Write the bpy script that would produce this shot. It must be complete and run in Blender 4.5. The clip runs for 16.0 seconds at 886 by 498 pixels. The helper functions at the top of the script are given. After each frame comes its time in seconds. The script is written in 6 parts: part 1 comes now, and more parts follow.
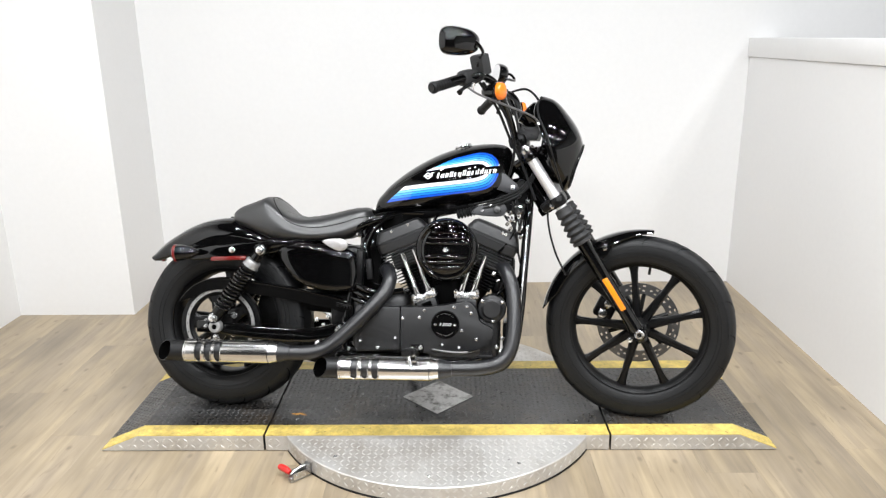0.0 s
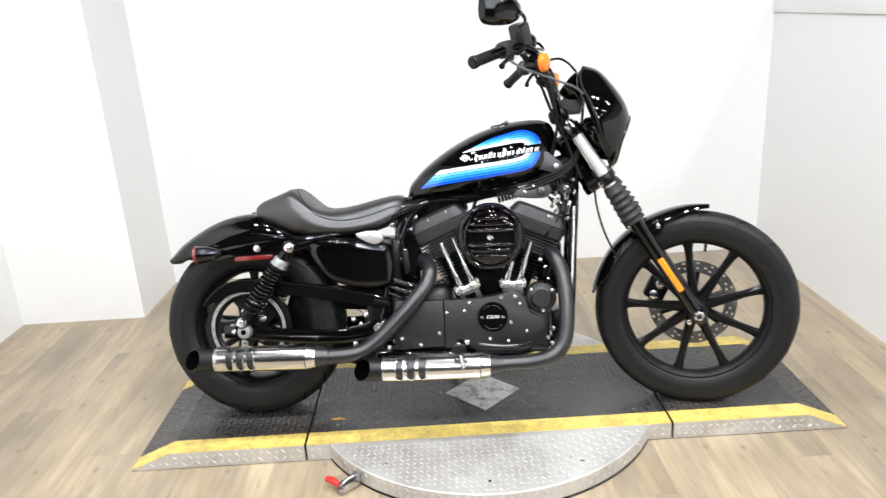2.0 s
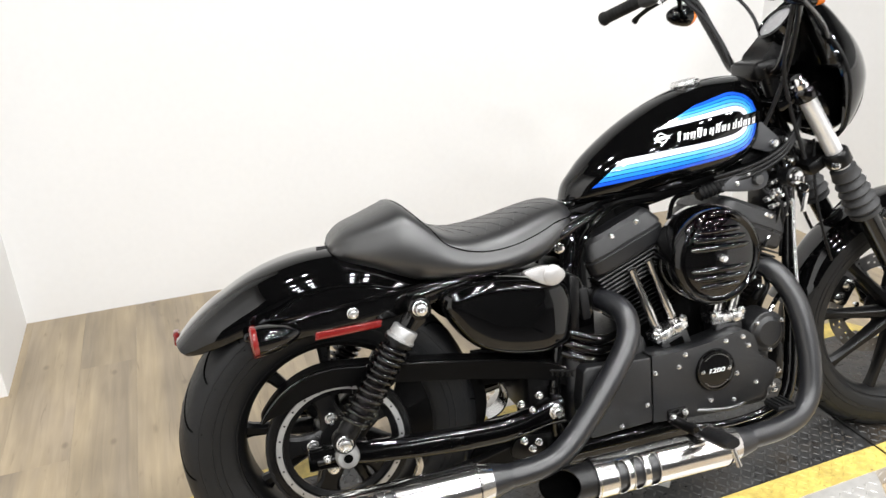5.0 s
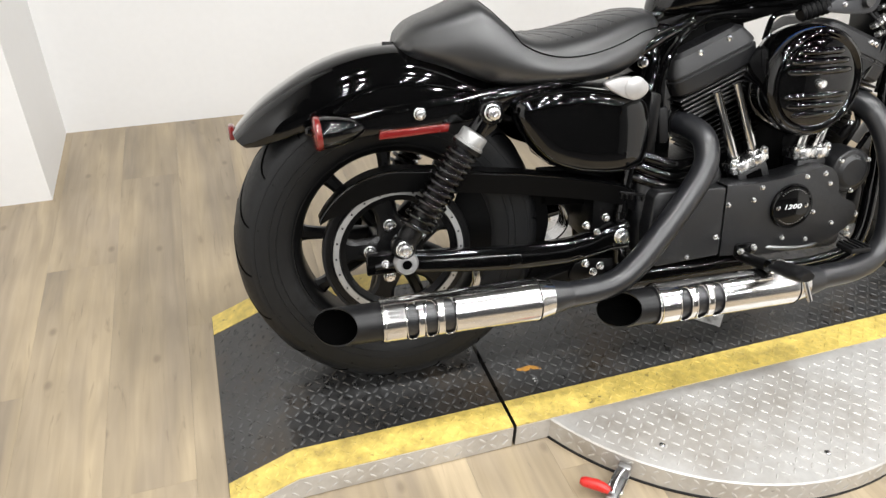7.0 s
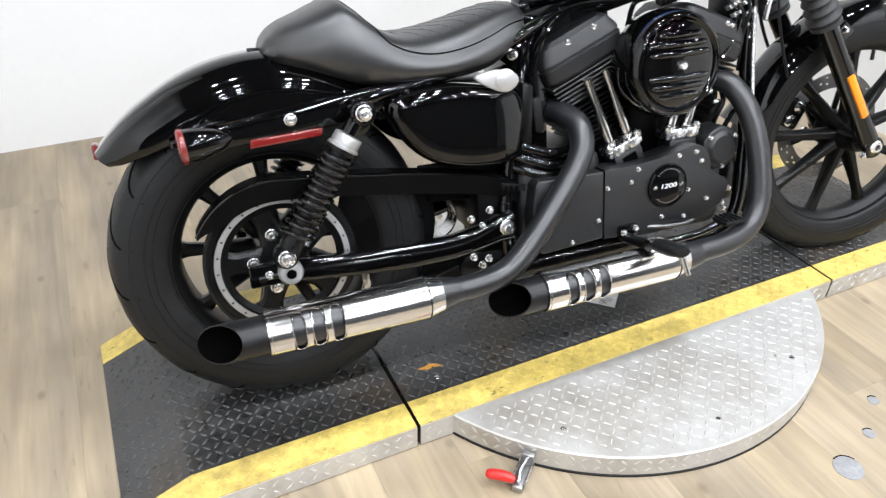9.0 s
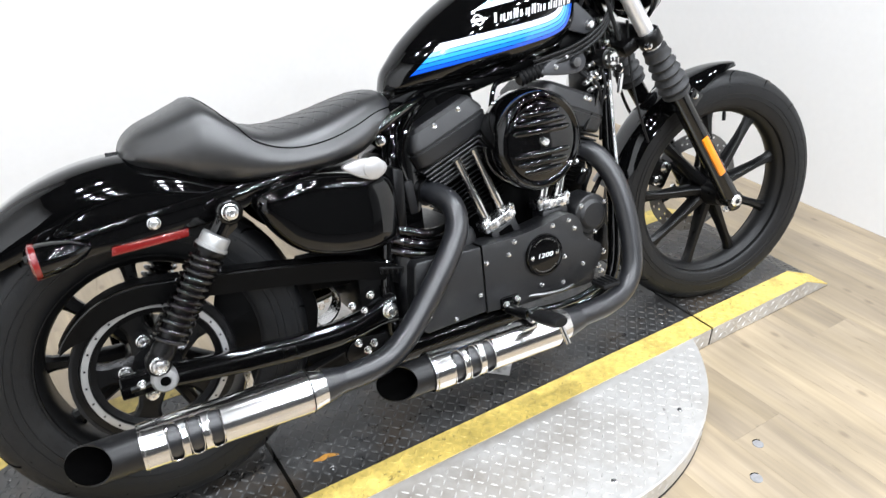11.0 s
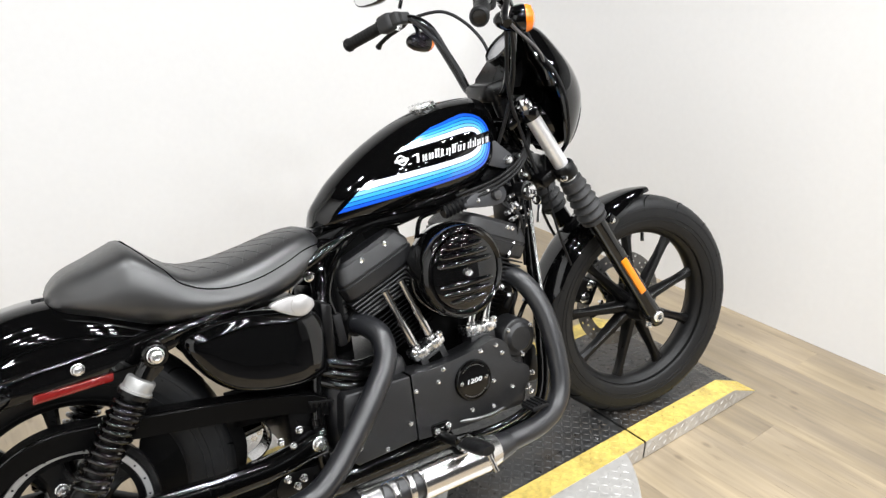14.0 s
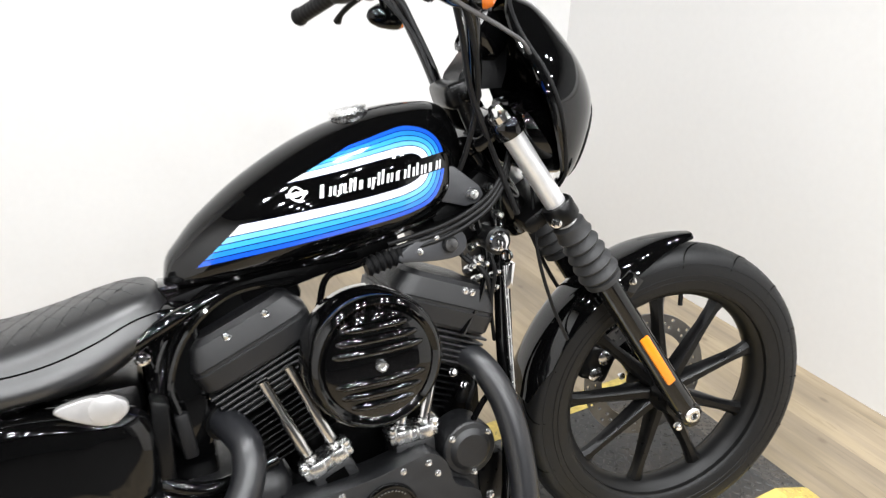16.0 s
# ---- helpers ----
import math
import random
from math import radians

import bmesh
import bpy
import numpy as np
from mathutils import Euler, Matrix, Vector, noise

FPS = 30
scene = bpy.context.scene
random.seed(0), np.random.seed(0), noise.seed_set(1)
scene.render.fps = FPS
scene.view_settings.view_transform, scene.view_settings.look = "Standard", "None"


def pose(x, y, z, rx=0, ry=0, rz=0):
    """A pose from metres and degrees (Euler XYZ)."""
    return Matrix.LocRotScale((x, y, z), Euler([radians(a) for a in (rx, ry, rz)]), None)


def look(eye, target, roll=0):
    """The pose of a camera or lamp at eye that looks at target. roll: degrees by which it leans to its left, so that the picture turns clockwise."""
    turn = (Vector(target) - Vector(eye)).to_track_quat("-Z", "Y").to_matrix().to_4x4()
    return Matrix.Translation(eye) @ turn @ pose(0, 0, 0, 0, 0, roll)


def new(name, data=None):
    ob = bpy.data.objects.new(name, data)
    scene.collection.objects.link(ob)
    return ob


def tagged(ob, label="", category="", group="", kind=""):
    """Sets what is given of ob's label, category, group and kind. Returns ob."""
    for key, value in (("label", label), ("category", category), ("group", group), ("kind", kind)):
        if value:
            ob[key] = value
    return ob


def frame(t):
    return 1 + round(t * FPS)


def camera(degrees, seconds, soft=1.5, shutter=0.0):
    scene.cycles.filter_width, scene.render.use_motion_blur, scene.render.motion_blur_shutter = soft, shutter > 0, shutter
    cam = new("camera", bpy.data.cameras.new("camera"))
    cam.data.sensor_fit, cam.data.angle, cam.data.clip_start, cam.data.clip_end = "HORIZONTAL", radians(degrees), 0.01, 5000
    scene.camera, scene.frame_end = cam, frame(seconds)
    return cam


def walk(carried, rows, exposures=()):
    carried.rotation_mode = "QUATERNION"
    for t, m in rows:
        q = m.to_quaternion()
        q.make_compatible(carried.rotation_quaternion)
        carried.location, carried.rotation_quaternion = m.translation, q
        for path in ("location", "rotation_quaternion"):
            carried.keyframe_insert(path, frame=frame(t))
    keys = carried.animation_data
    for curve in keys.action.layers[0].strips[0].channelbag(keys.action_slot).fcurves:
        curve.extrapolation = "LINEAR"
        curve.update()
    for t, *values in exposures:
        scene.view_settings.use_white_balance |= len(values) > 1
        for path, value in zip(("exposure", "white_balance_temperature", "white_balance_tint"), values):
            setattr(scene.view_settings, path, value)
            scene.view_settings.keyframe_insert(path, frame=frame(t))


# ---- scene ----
cam = camera(62.85, 16.0, soft=1.3, shutter=0.4)
PATH = [
    (0, 0.0688, 0.2288, 1.4139, 73.600, 0.634, 0.782),
    (0.5, 0.0647, 0.2354, 1.4107, 73.614, 0.814, 0.817),
    (1, 0.0341, 0.2568, 1.4063, 73.227, -0.573, 0.875),
    (1.5, -0.0434, 0.3184, 1.4070, 72.270, 1.410, -0.766),
    (2, -0.1243, 0.4143, 1.4203, 71.355, 3.206, -1.289),
    (2.5, -0.2645, 0.6481, 1.4418, 71.338, 2.734, 1.550),
    (3, -0.4628, 0.8469, 1.4278, 69.651, 0.774, -2.139),
    (3.2, -0.5684, 0.9133, 1.4213, 69.969, 0.648, -6.375),
    (5.3, -1.0693, 1.5812, 1.3622, 63.940, 0.191, -21.627),
    (5.5, -1.0977, 1.5926, 1.3450, 63.104, -0.777, -20.818),
    (6, -1.1161, 1.6005, 1.3122, 60.212, -1.134, -19.256),
    (6.5, -1.1084, 1.5968, 1.2708, 56.614, -1.156, -18.783),
    (7, -1.1063, 1.5787, 1.2443, 54.621, -1.596, -18.046),
    (7.5, -1.0990, 1.5707, 1.2380, 53.872, -1.635, -18.448),
    (8, -1.0839, 1.5637, 1.2258, 54.280, -1.846, -20.063),
    (8.5, -1.0556, 1.5635, 1.2343, 54.320, -1.604, -23.080),
    (9, -1.0304, 1.5574, 1.2398, 54.897, -1.067, -25.562),
    (9.5, -1.0049, 1.5548, 1.2414, 55.209, -1.016, -27.788),
    (10, -0.9719, 1.5572, 1.2571, 57.010, -0.862, -30.313),
    (10.2, -0.9604, 1.5527, 1.2601, 57.316, -0.767, -30.945),
    (12.3, -0.9317, 1.5301, 1.3449, 62.964, -1.045, -35.820),
    (12.5, -0.9237, 1.5174, 1.3464, 63.098, -1.094, -35.975),
    (13, -0.9110, 1.5022, 1.3682, 65.052, -0.088, -36.931),
    (13.5, -0.9074, 1.4954, 1.3799, 66.622, -0.452, -36.841),
    (14, -0.9051, 1.4964, 1.3807, 67.124, -0.891, -37.113),
    (14.5, -0.8866, 1.5100, 1.3798, 67.654, -1.899, -39.247),
    (15, -0.7243, 1.5822, 1.3755, 66.685, -0.442, -37.782),
    (15.5, -0.5092, 1.6367, 1.3622, 67.481, -0.324, -31.967),
    (16, -0.3377, 1.7946, 1.3382, 64.453, -1.606, -28.844),
]
walk(cam, [(t, pose(*p)) for t, *p in PATH], [
    (0.0, -0.18, 6450, 10), (1.5, -0.05, 6400, 10), (3.0, 0.0, 6350, 10), (5.5, -0.1, 6650, 10), (7.0, -0.19, 6650, 10), (8.0, -0.14, 6450, 10),
    (9.0, -0.03, 6200, 10), (10.0, 0.06, 6050, 10), (12.5, -0.05, 6450, 10), (13.0, -0.08, 6500, 10), (14.5, -0.16, 6500, 10), (16.0, -0.03, 6500, 10)])

# ---- world and light ----
world = bpy.data.worlds.new("world")
scene.world = world
world.use_nodes = True
world.node_tree.nodes["Background"].inputs[0].default_value = (0.9, 0.95, 1.0, 1)
world.node_tree.nodes["Background"].inputs[1].default_value = 0.05
scene.view_settings.exposure = 0.0


def lamp(x, y, z, size, watts):
    data = bpy.data.lights.new("ceiling_lamp", "AREA")
    data.energy, data.shape, data.size, data.color = watts, "DISK", size, (0.97, 0.985, 1.0)
    ob = new("ceiling_lamp", data)
    ob.matrix_world = look((x, y, z), (x, y + 0.001, 0))
    return ob


CEILING = 3.3
# twin-headed fittings in four lines down the hall
# rows at -3.2 and -1.8 are assumed, added to brighten the lower walls
ROWS = ((-3.2, 22), (-1.8, 29), (-0.5, 32), (0.8, 32), (2.2, 31))
# the line at 2.65 is assumed, added to brighten the pillar's side
for lx, share in ((-1.3, 1.08), (0.05, 1.2), (1.35, 0.86), (2.65, 0.8)):
    for ly, watts in ROWS:
        for pair in (-0.17, 0.17):
            lamp(lx + pair, ly, CEILING - 0.1, 0.12, watts * share * 0.5)


# ---- materials ----
def material(name, base, rough=0.5, metal=0.0, coat=0.0, vary=0.15, scale=6.0, fine=120.0, bump=0.0, bump_scale=300.0,
             rough_vary=0.08, spec=0.5, random=0.0):
    m = bpy.data.materials.new(name)
    m.use_nodes = True
    nt = m.node_tree
    n, link = nt.nodes, nt.links.new
    b = n["Principled BSDF"]
    tex = n.new("ShaderNodeTexCoord")
    big, small = n.new("ShaderNodeTexNoise"), n.new("ShaderNodeTexNoise")
    big.inputs["Scale"].default_value, small.inputs["Scale"].default_value = scale, fine
    big.inputs["Detail"].default_value = small.inputs["Detail"].default_value = 4
    for q in (big, small):
        link(tex.outputs["Object"], q.inputs["Vector"])
    mixed = n.new("ShaderNodeMath")
    mixed.operation = "ADD"
    link(big.outputs["Fac"], mixed.inputs[0]), link(small.outputs["Fac"], mixed.inputs[1])
    ramp = n.new("ShaderNodeMapRange")
    ramp.inputs[1].default_value, ramp.inputs[2].default_value = 0.6, 1.4
    ramp.inputs[3].default_value, ramp.inputs[4].default_value = 1 - vary, 1 + vary
    link(mixed.outputs[0], ramp.inputs[0])
    tint = n.new("ShaderNodeMix")
    tint.data_type, tint.blend_type = "RGBA", "MULTIPLY"
    tint.inputs[0].default_value = 1
    tint.inputs[6].default_value = (*base, 1)
    link(ramp.outputs[0], tint.inputs[7])
    colour = tint.outputs[2]
    if random:
        info, spread = n.new("ShaderNodeObjectInfo"), n.new("ShaderNodeMapRange")
        spread.inputs[3].default_value, spread.inputs[4].default_value = 1 - random, 1 + random
        link(info.outputs["Random"], spread.inputs[0])
        t2 = n.new("ShaderNodeMix")
        t2.data_type, t2.blend_type = "RGBA", "MULTIPLY"
        t2.inputs[0].default_value = 1
        link(colour, t2.inputs[6]), link(spread.outputs[0], t2.inputs[7])
        colour = t2.outputs[2]
    link(colour, b.inputs["Base Color"])
    r = n.new("ShaderNodeMapRange")
    r.inputs[1].default_value, r.inputs[2].default_value = 0.3, 0.7
    r.inputs[3].default_value, r.inputs[4].default_value = max(0.02, rough - rough_vary), min(1, rough + rough_vary)
    link(small.outputs["Fac"], r.inputs[0]), link(r.outputs[0], b.inputs["Roughness"])
    b.inputs["Metallic"].default_value = metal
    b.inputs["Specular IOR Level"].default_value = spec
    b.inputs["Coat Weight"].default_value, b.inputs["Coat Roughness"].default_value = coat, 0.03
    if bump:
        grain, bp = n.new("ShaderNodeTexNoise"), n.new("ShaderNodeBump")
        grain.inputs["Scale"].default_value, grain.inputs["Detail"].default_value = bump_scale, 3
        link(tex.outputs["Object"], grain.inputs["Vector"])
        bp.inputs["Strength"].default_value, bp.inputs["Distance"].default_value = bump, 0.002
        link(grain.outputs["Fac"], bp.inputs["Height"]), link(bp.outputs["Normal"], b.inputs["Normal"])
    return m


GLOSS = material("gloss_black_paint", (0.0014, 0.0014, 0.0015), 0.05, coat=0.8, vary=0.2, rough_vary=0.02, spec=0.1)
SATIN = material("satin_black", (0.003, 0.003, 0.0032), 0.3, vary=0.2, bump=0.01, spec=0.26, rough_vary=0.03)
# black plastic parts; also the cylinders, whose shade is put into this colour
PLASTIC_SHADE = material("black_plastic_and_shade", (0.0016, 0.0016, 0.0017), 0.4, vary=0.2, spec=0.1)
PIPE = material("matt_black_ceramic", (0.0095, 0.01, 0.0118), 0.34, vary=0.2, bump=0.012, bump_scale=500, spec=0.7, rough_vary=0.03)
WRINKLE = material("wrinkle_black", (0.0052, 0.0054, 0.0062), 0.43, vary=0.2, bump=0.3, bump_scale=700, spec=0.64)
RUBBER = material("tyre_rubber", (0.0028, 0.0031, 0.0037), 0.5, vary=0.4, bump=0.18, spec=0.4, scale=14)
# near-black: shade of grooves, holes and recesses put into colour; also black piping
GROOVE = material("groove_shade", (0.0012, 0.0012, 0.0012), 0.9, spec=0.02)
GAITER = material("grey_rubber", (0.022, 0.022, 0.0228), 0.6, vary=0.15, bump=0.1)
BOOT = material("soft_rubber", (0.0055, 0.0055, 0.006), 0.5, vary=0.15, bump=0.05, spec=0.28)
TIPBLACK = material("sooted_black_tip", (0.006, 0.006, 0.0065), 0.42, vary=0.3, scale=30, spec=0.4)
BRACKET = material("grey_cast_bracket", (0.045, 0.046, 0.05), 0.42, vary=0.15, bump=0.05)
RIM = material("black_rim_paint", (0.0035, 0.0035, 0.0037), 0.42, vary=0.2, spec=0.32, rough_vary=0.03)
PALE = material("pale_alloy", (0.42, 0.42, 0.415), 0.45, metal=0.75, vary=0.1)
CHROME = material("chrome", (0.78, 0.78, 0.78), 0.06, metal=1.0, vary=0.05, rough_vary=0.03)
SHIELD = material("satin_chrome", (0.74, 0.73, 0.72), 0.16, metal=1.0, vary=0.05, rough_vary=0.015)
BOLT = material("polished_bolt", (0.9, 0.9, 0.9), 0.27, metal=1.0, vary=0.05, rough_vary=0.01)
TUBE = material("hard_chrome", (0.86, 0.86, 0.86), 0.4, metal=0.7, vary=0.04, rough_vary=0.03)
CABLE = material("braided_cable", (0.16, 0.16, 0.165), 0.35, metal=0.5, vary=0.2)
STEEL = material("bright_steel", (0.6, 0.6, 0.6), 0.22, metal=1.0, vary=0.1)
SILVER = material("silver_cap", (0.5, 0.49, 0.485), 0.4, metal=0.6, vary=0.06, rough_vary=0.03)
DISC_STEEL = material("brake_disc_steel", (0.2, 0.2, 0.2), 0.38, metal=0.9, vary=0.15, scale=20)
ALLOY = material("cast_alloy", (0.42, 0.42, 0.42), 0.4, metal=1.0, vary=0.12)
DARKSTEEL = material("dark_steel", (0.18, 0.18, 0.18), 0.35, metal=1.0, vary=0.15)
LEATHER = material("black_vinyl", (0.0115, 0.0116, 0.0122), 0.37, vary=0.12, bump=0.06, bump_scale=700, rough_vary=0.04, spec=1.0)
AMBER = material("amber_plastic", (0.95, 0.22, 0.01), 0.18, coat=0.6, vary=0.06)
AMBER2 = material("amber_reflector", (0.9, 0.27, 0.012), 0.2, coat=0.6, vary=0.08, fine=600)
RED = material("red_plastic", (0.15, 0.008, 0.007), 0.2, coat=0.7, vary=0.1)
WHITE = material("white_paint", (0.86, 0.87, 0.88), 0.12, coat=1.0, vary=0.03)
BLUES = [material("blue_stripe", c, 0.12, coat=1.0, vary=0.04) for c in
         ((0.01, 0.1, 0.72), (0.02, 0.24, 0.85), (0.05, 0.4, 0.88), (0.17, 0.56, 0.9), (0.38, 0.72, 0.93))]
LINE = material("navy_pinstripe", (0.004, 0.02, 0.12), 0.12, coat=1.0)
WALL = material("white_wall_paint", (0.81, 0.806, 0.8), 0.75, vary=0.02, scale=1.2, fine=40, bump=0.05, bump_scale=250)
# near-black: the unlit hall out of view put into colour, for dark reflections
CEIL = material("unseen_ceiling_dark", (0.035, 0.035, 0.035), 0.85, vary=0.05, scale=2)
HALL = material("unlit_hall_dark", (0.06, 0.06, 0.06), 0.8, vary=0.1, scale=1.5)
# grey puts the dimness beyond the partition into the wall's colour
DIMWALL = material("dim_wall_grey", (0.27, 0.27, 0.265), 0.8, vary=0.05, scale=1.5)
PLATE = material("diamond_plate_alloy", (0.6, 0.585, 0.56), 0.4, metal=0.5, vary=0.1, scale=9, fine=60, rough_vary=0.05)
LUG = material("diamond_plate_lug", (0.62, 0.605, 0.58), 0.4, metal=0.6, vary=0.1)
HATCH = material("bright_hatch_plate", (0.6, 0.595, 0.585), 0.42, metal=0.4, vary=0.15, scale=14, fine=80)
GREYPLATE = material("scuffed_dark_plate", (0.028, 0.0277, 0.0275), 0.36, vary=0.5, scale=7, fine=45, rough_vary=0.14, bump=0.1, bump_scale=120, spec=0.75)
GREYLUG = material("scuffed_dark_lug", (0.066, 0.066, 0.066), 0.44, metal=0.1, vary=0.4, scale=8, fine=70)
YELLOW = material("yellow_floor_paint", (0.64, 0.485, 0.125), 0.45, vary=0.34, scale=16, fine=70, bump=0.1, bump_scale=150)
ORANGE = material("orange_paint", (0.42, 0.2, 0.03), 0.5, vary=0.5, fine=200)
REDGRIP = material("red_vinyl_grip", (0.6, 0.025, 0.02), 0.35, vary=0.1)
GLASS = material("mirror_glass", (0.85, 0.85, 0.86), 0.02, metal=1.0, vary=0.01, rough_vary=0.01)
DIAL = material("dial_face", (0.25, 0.25, 0.26), 0.2, coat=0.8)


def stained(m, colour, scale, low, high, detail=6):
    """Mixes stains of another colour into a material."""
    nt = m.node_tree
    n, link = nt.nodes, nt.links.new
    b = n["Principled BSDF"]
    old = b.inputs["Base Color"].links[0].from_socket
    tex, noise, fac, mix = n.new("ShaderNodeTexCoord"), n.new("ShaderNodeTexNoise"), n.new("ShaderNodeMapRange"), n.new("ShaderNodeMix")
    noise.inputs["Scale"].default_value, noise.inputs["Detail"].default_value, noise.inputs["Roughness"].default_value = scale, detail, 0.65
    link(tex.outputs["Object"], noise.inputs["Vector"])
    fac.inputs[1].default_value, fac.inputs[2].default_value = low, high
    fac.inputs[3].default_value, fac.inputs[4].default_value = 0, 1
    link(noise.outputs["Fac"], fac.inputs[0])
    mix.data_type = "RGBA"
    mix.inputs[7].default_value = (*colour, 1)
    link(fac.outputs[0], mix.inputs[0]), link(old, mix.inputs[6]), link(mix.outputs[2], b.inputs["Base Color"])


stained(GREYPLATE, (0.05, 0.037, 0.025), 5.0, 0.5, 0.72)
stained(GREYPLATE, (0.012, 0.011, 0.01), 26.0, 0.56, 0.75)
stained(GREYLUG, (0.06, 0.048, 0.035), 9.0, 0.5, 0.7)
stained(YELLOW, (0.07, 0.055, 0.03), 55.0, 0.62, 0.74)
stained(YELLOW, (0.3, 0.22, 0.07), 9.0, 0.52, 0.75)
stained(PLATE, (0.34, 0.3, 0.255), 4.0, 0.45, 0.75)
stained(HATCH, (0.16, 0.15, 0.14), 24.0, 0.5, 0.68)
stained(PLATE, (0.08, 0.07, 0.06), 40.0, 0.66, 0.78)


def plank_material():
    m = bpy.data.materials.new("oak_vinyl_plank")
    m.use_nodes = True
    nt = m.node_tree
    n, link = nt.nodes, nt.links.new
    b = n["Principled BSDF"]
    tex, info = n.new("ShaderNodeTexCoord"), n.new("ShaderNodeObjectInfo")
    shift, mul = n.new("ShaderNodeVectorMath"), n.new("ShaderNodeMath")
    mul.operation, mul.inputs[1].default_value = "MULTIPLY", 37.0
    link(info.outputs["Random"], mul.inputs[0])
    link(tex.outputs["Object"], shift.inputs[0]), link(mul.outputs[0], shift.inputs[1])
    def noise(along, scale, detail, warp=0.0):
        stretch, t = n.new("ShaderNodeMapping"), n.new("ShaderNodeTexNoise")
        stretch.inputs["Scale"].default_value = (1.0, along, 1.0)
        t.inputs["Scale"].default_value, t.inputs["Detail"].default_value, t.inputs["Distortion"].default_value = scale, detail, warp
        link(shift.outputs[0], stretch.inputs["Vector"]), link(stretch.outputs[0], t.inputs["Vector"])
        return t.outputs["Fac"]

    def spread(value, low, high, a, c):
        r = n.new("ShaderNodeMapRange")
        r.inputs[1].default_value, r.inputs[2].default_value, r.inputs[3].default_value, r.inputs[4].default_value = low, high, a, c
        link(value, r.inputs[0])
        return r.outputs[0]

    def blend(fac, a, c, kind="MIX"):
        q = n.new("ShaderNodeMix")
        q.data_type, q.blend_type = "RGBA", kind
        for k, s in ((0, fac), (6, a), (7, c)):
            if isinstance(s, (tuple, float)):
                q.inputs[k].default_value = s
            else:
                link(s, q.inputs[k])
        return q.outputs[2]

    streak, cloud, grain, fine = noise(0.1, 11, 3, 0.5), noise(0.45, 4.5, 3), noise(0.07, 42, 5, 0.8), noise(0.08, 170, 4)
    colour = blend(spread(streak, 0.36, 0.64, 0.0, 1.0), (0.305, 0.248, 0.178, 1.0), (0.39, 0.311, 0.205, 1.0))
    colour = blend(1.0, colour, spread(cloud, 0.3, 0.7, 0.74, 1.16), "MULTIPLY")
    colour = blend(1.0, colour, spread(grain, 0.3, 0.7, 0.86, 1.1), "MULTIPLY")
    colour = blend(1.0, colour, spread(info.outputs["Random"], 0.0, 1.0, 0.95, 1.05), "MULTIPLY")
    crack = spread(noise(0.12, 30, 6, 2.2), 0.62, 0.72, 0.0, 0.45)
    colour = blend(crack, colour, (0.16, 0.125, 0.085, 1.0))
    cells, squash = n.new("ShaderNodeTexVoronoi"), n.new("ShaderNodeMapping")
    squash.inputs["Scale"].default_value = (1.0, 0.6, 1.0)
    cells.voronoi_dimensions = "2D"
    cells.inputs["Scale"].default_value = 5.0
    link(shift.outputs[0], squash.inputs["Vector"]), link(squash.outputs[0], cells.inputs["Vector"])
    knot = spread(cells.outputs["Distance"], 0.02, 0.06, 0.5, 0.0)
    colour = blend(knot, colour, (0.13, 0.1, 0.07, 1.0))
    link(colour, b.inputs["Base Color"])
    link(spread(cloud, 0.3, 0.7, 0.28, 0.42), b.inputs["Roughness"])
    bp = n.new("ShaderNodeBump")
    bp.inputs["Strength"].default_value, bp.inputs["Distance"].default_value = 0.15, 0.001
    link(fine, bp.inputs["Height"]), link(bp.outputs["Normal"], b.inputs["Normal"])
    return m


PLANK = plank_material()


# ---- mesh helpers ----
def part(name, bm, mat, parent=None, label="", sharp=38, smooth=True):
    bmesh.ops.recalc_face_normals(bm, faces=bm.faces[:])
    limit = radians(sharp)
    for e in bm.edges:
        e.smooth = not (len(e.link_faces) == 2 and e.calc_face_angle(0) > limit)
    for f in bm.faces:
        f.smooth = smooth
    me = bpy.data.meshes.new(name)
    bm.to_mesh(me)
    bm.free()
    me.materials.append(mat)
    ob = new(name, me)
    if parent:
        ob.parent = parent
    if label:
        ob["label"] = label
    return ob


def V(*a):
    return Vector(a)


def skin(rows, around=True, caps=True, bm=None):
    """A sheet or closed tube through rows of points."""
    bm = bm or bmesh.new()
    vs = [[bm.verts.new(p) for p in row] for row in rows]
    k = len(rows[0])
    for a, b in zip(vs, vs[1:]):
        for i in range(k if around else k - 1):
            j = (i + 1) % k
            bm.faces.new((a[i], a[j], b[j], b[i]))
    if around and caps:
        bm.faces.new(vs[0][::-1]), bm.faces.new(vs[-1])
    return bm


def spline(pts, steps=6):
    """Smooth points through the given ones."""
    pts = [Vector(p) for p in pts]
    ext = [2 * pts[0] - pts[1], *pts, 2 * pts[-1] - pts[-2]]
    out = []
    for a, b, c, d in zip(ext, ext[1:], ext[2:], ext[3:]):
        for i in range(steps):
            t = i / steps
            out.append(0.5 * (2 * b + (c - a) * t + (2 * a - 5 * b + 4 * c - d) * t * t + (3 * b - a - 3 * c + d) * t ** 3))
    return out + [pts[-1]]


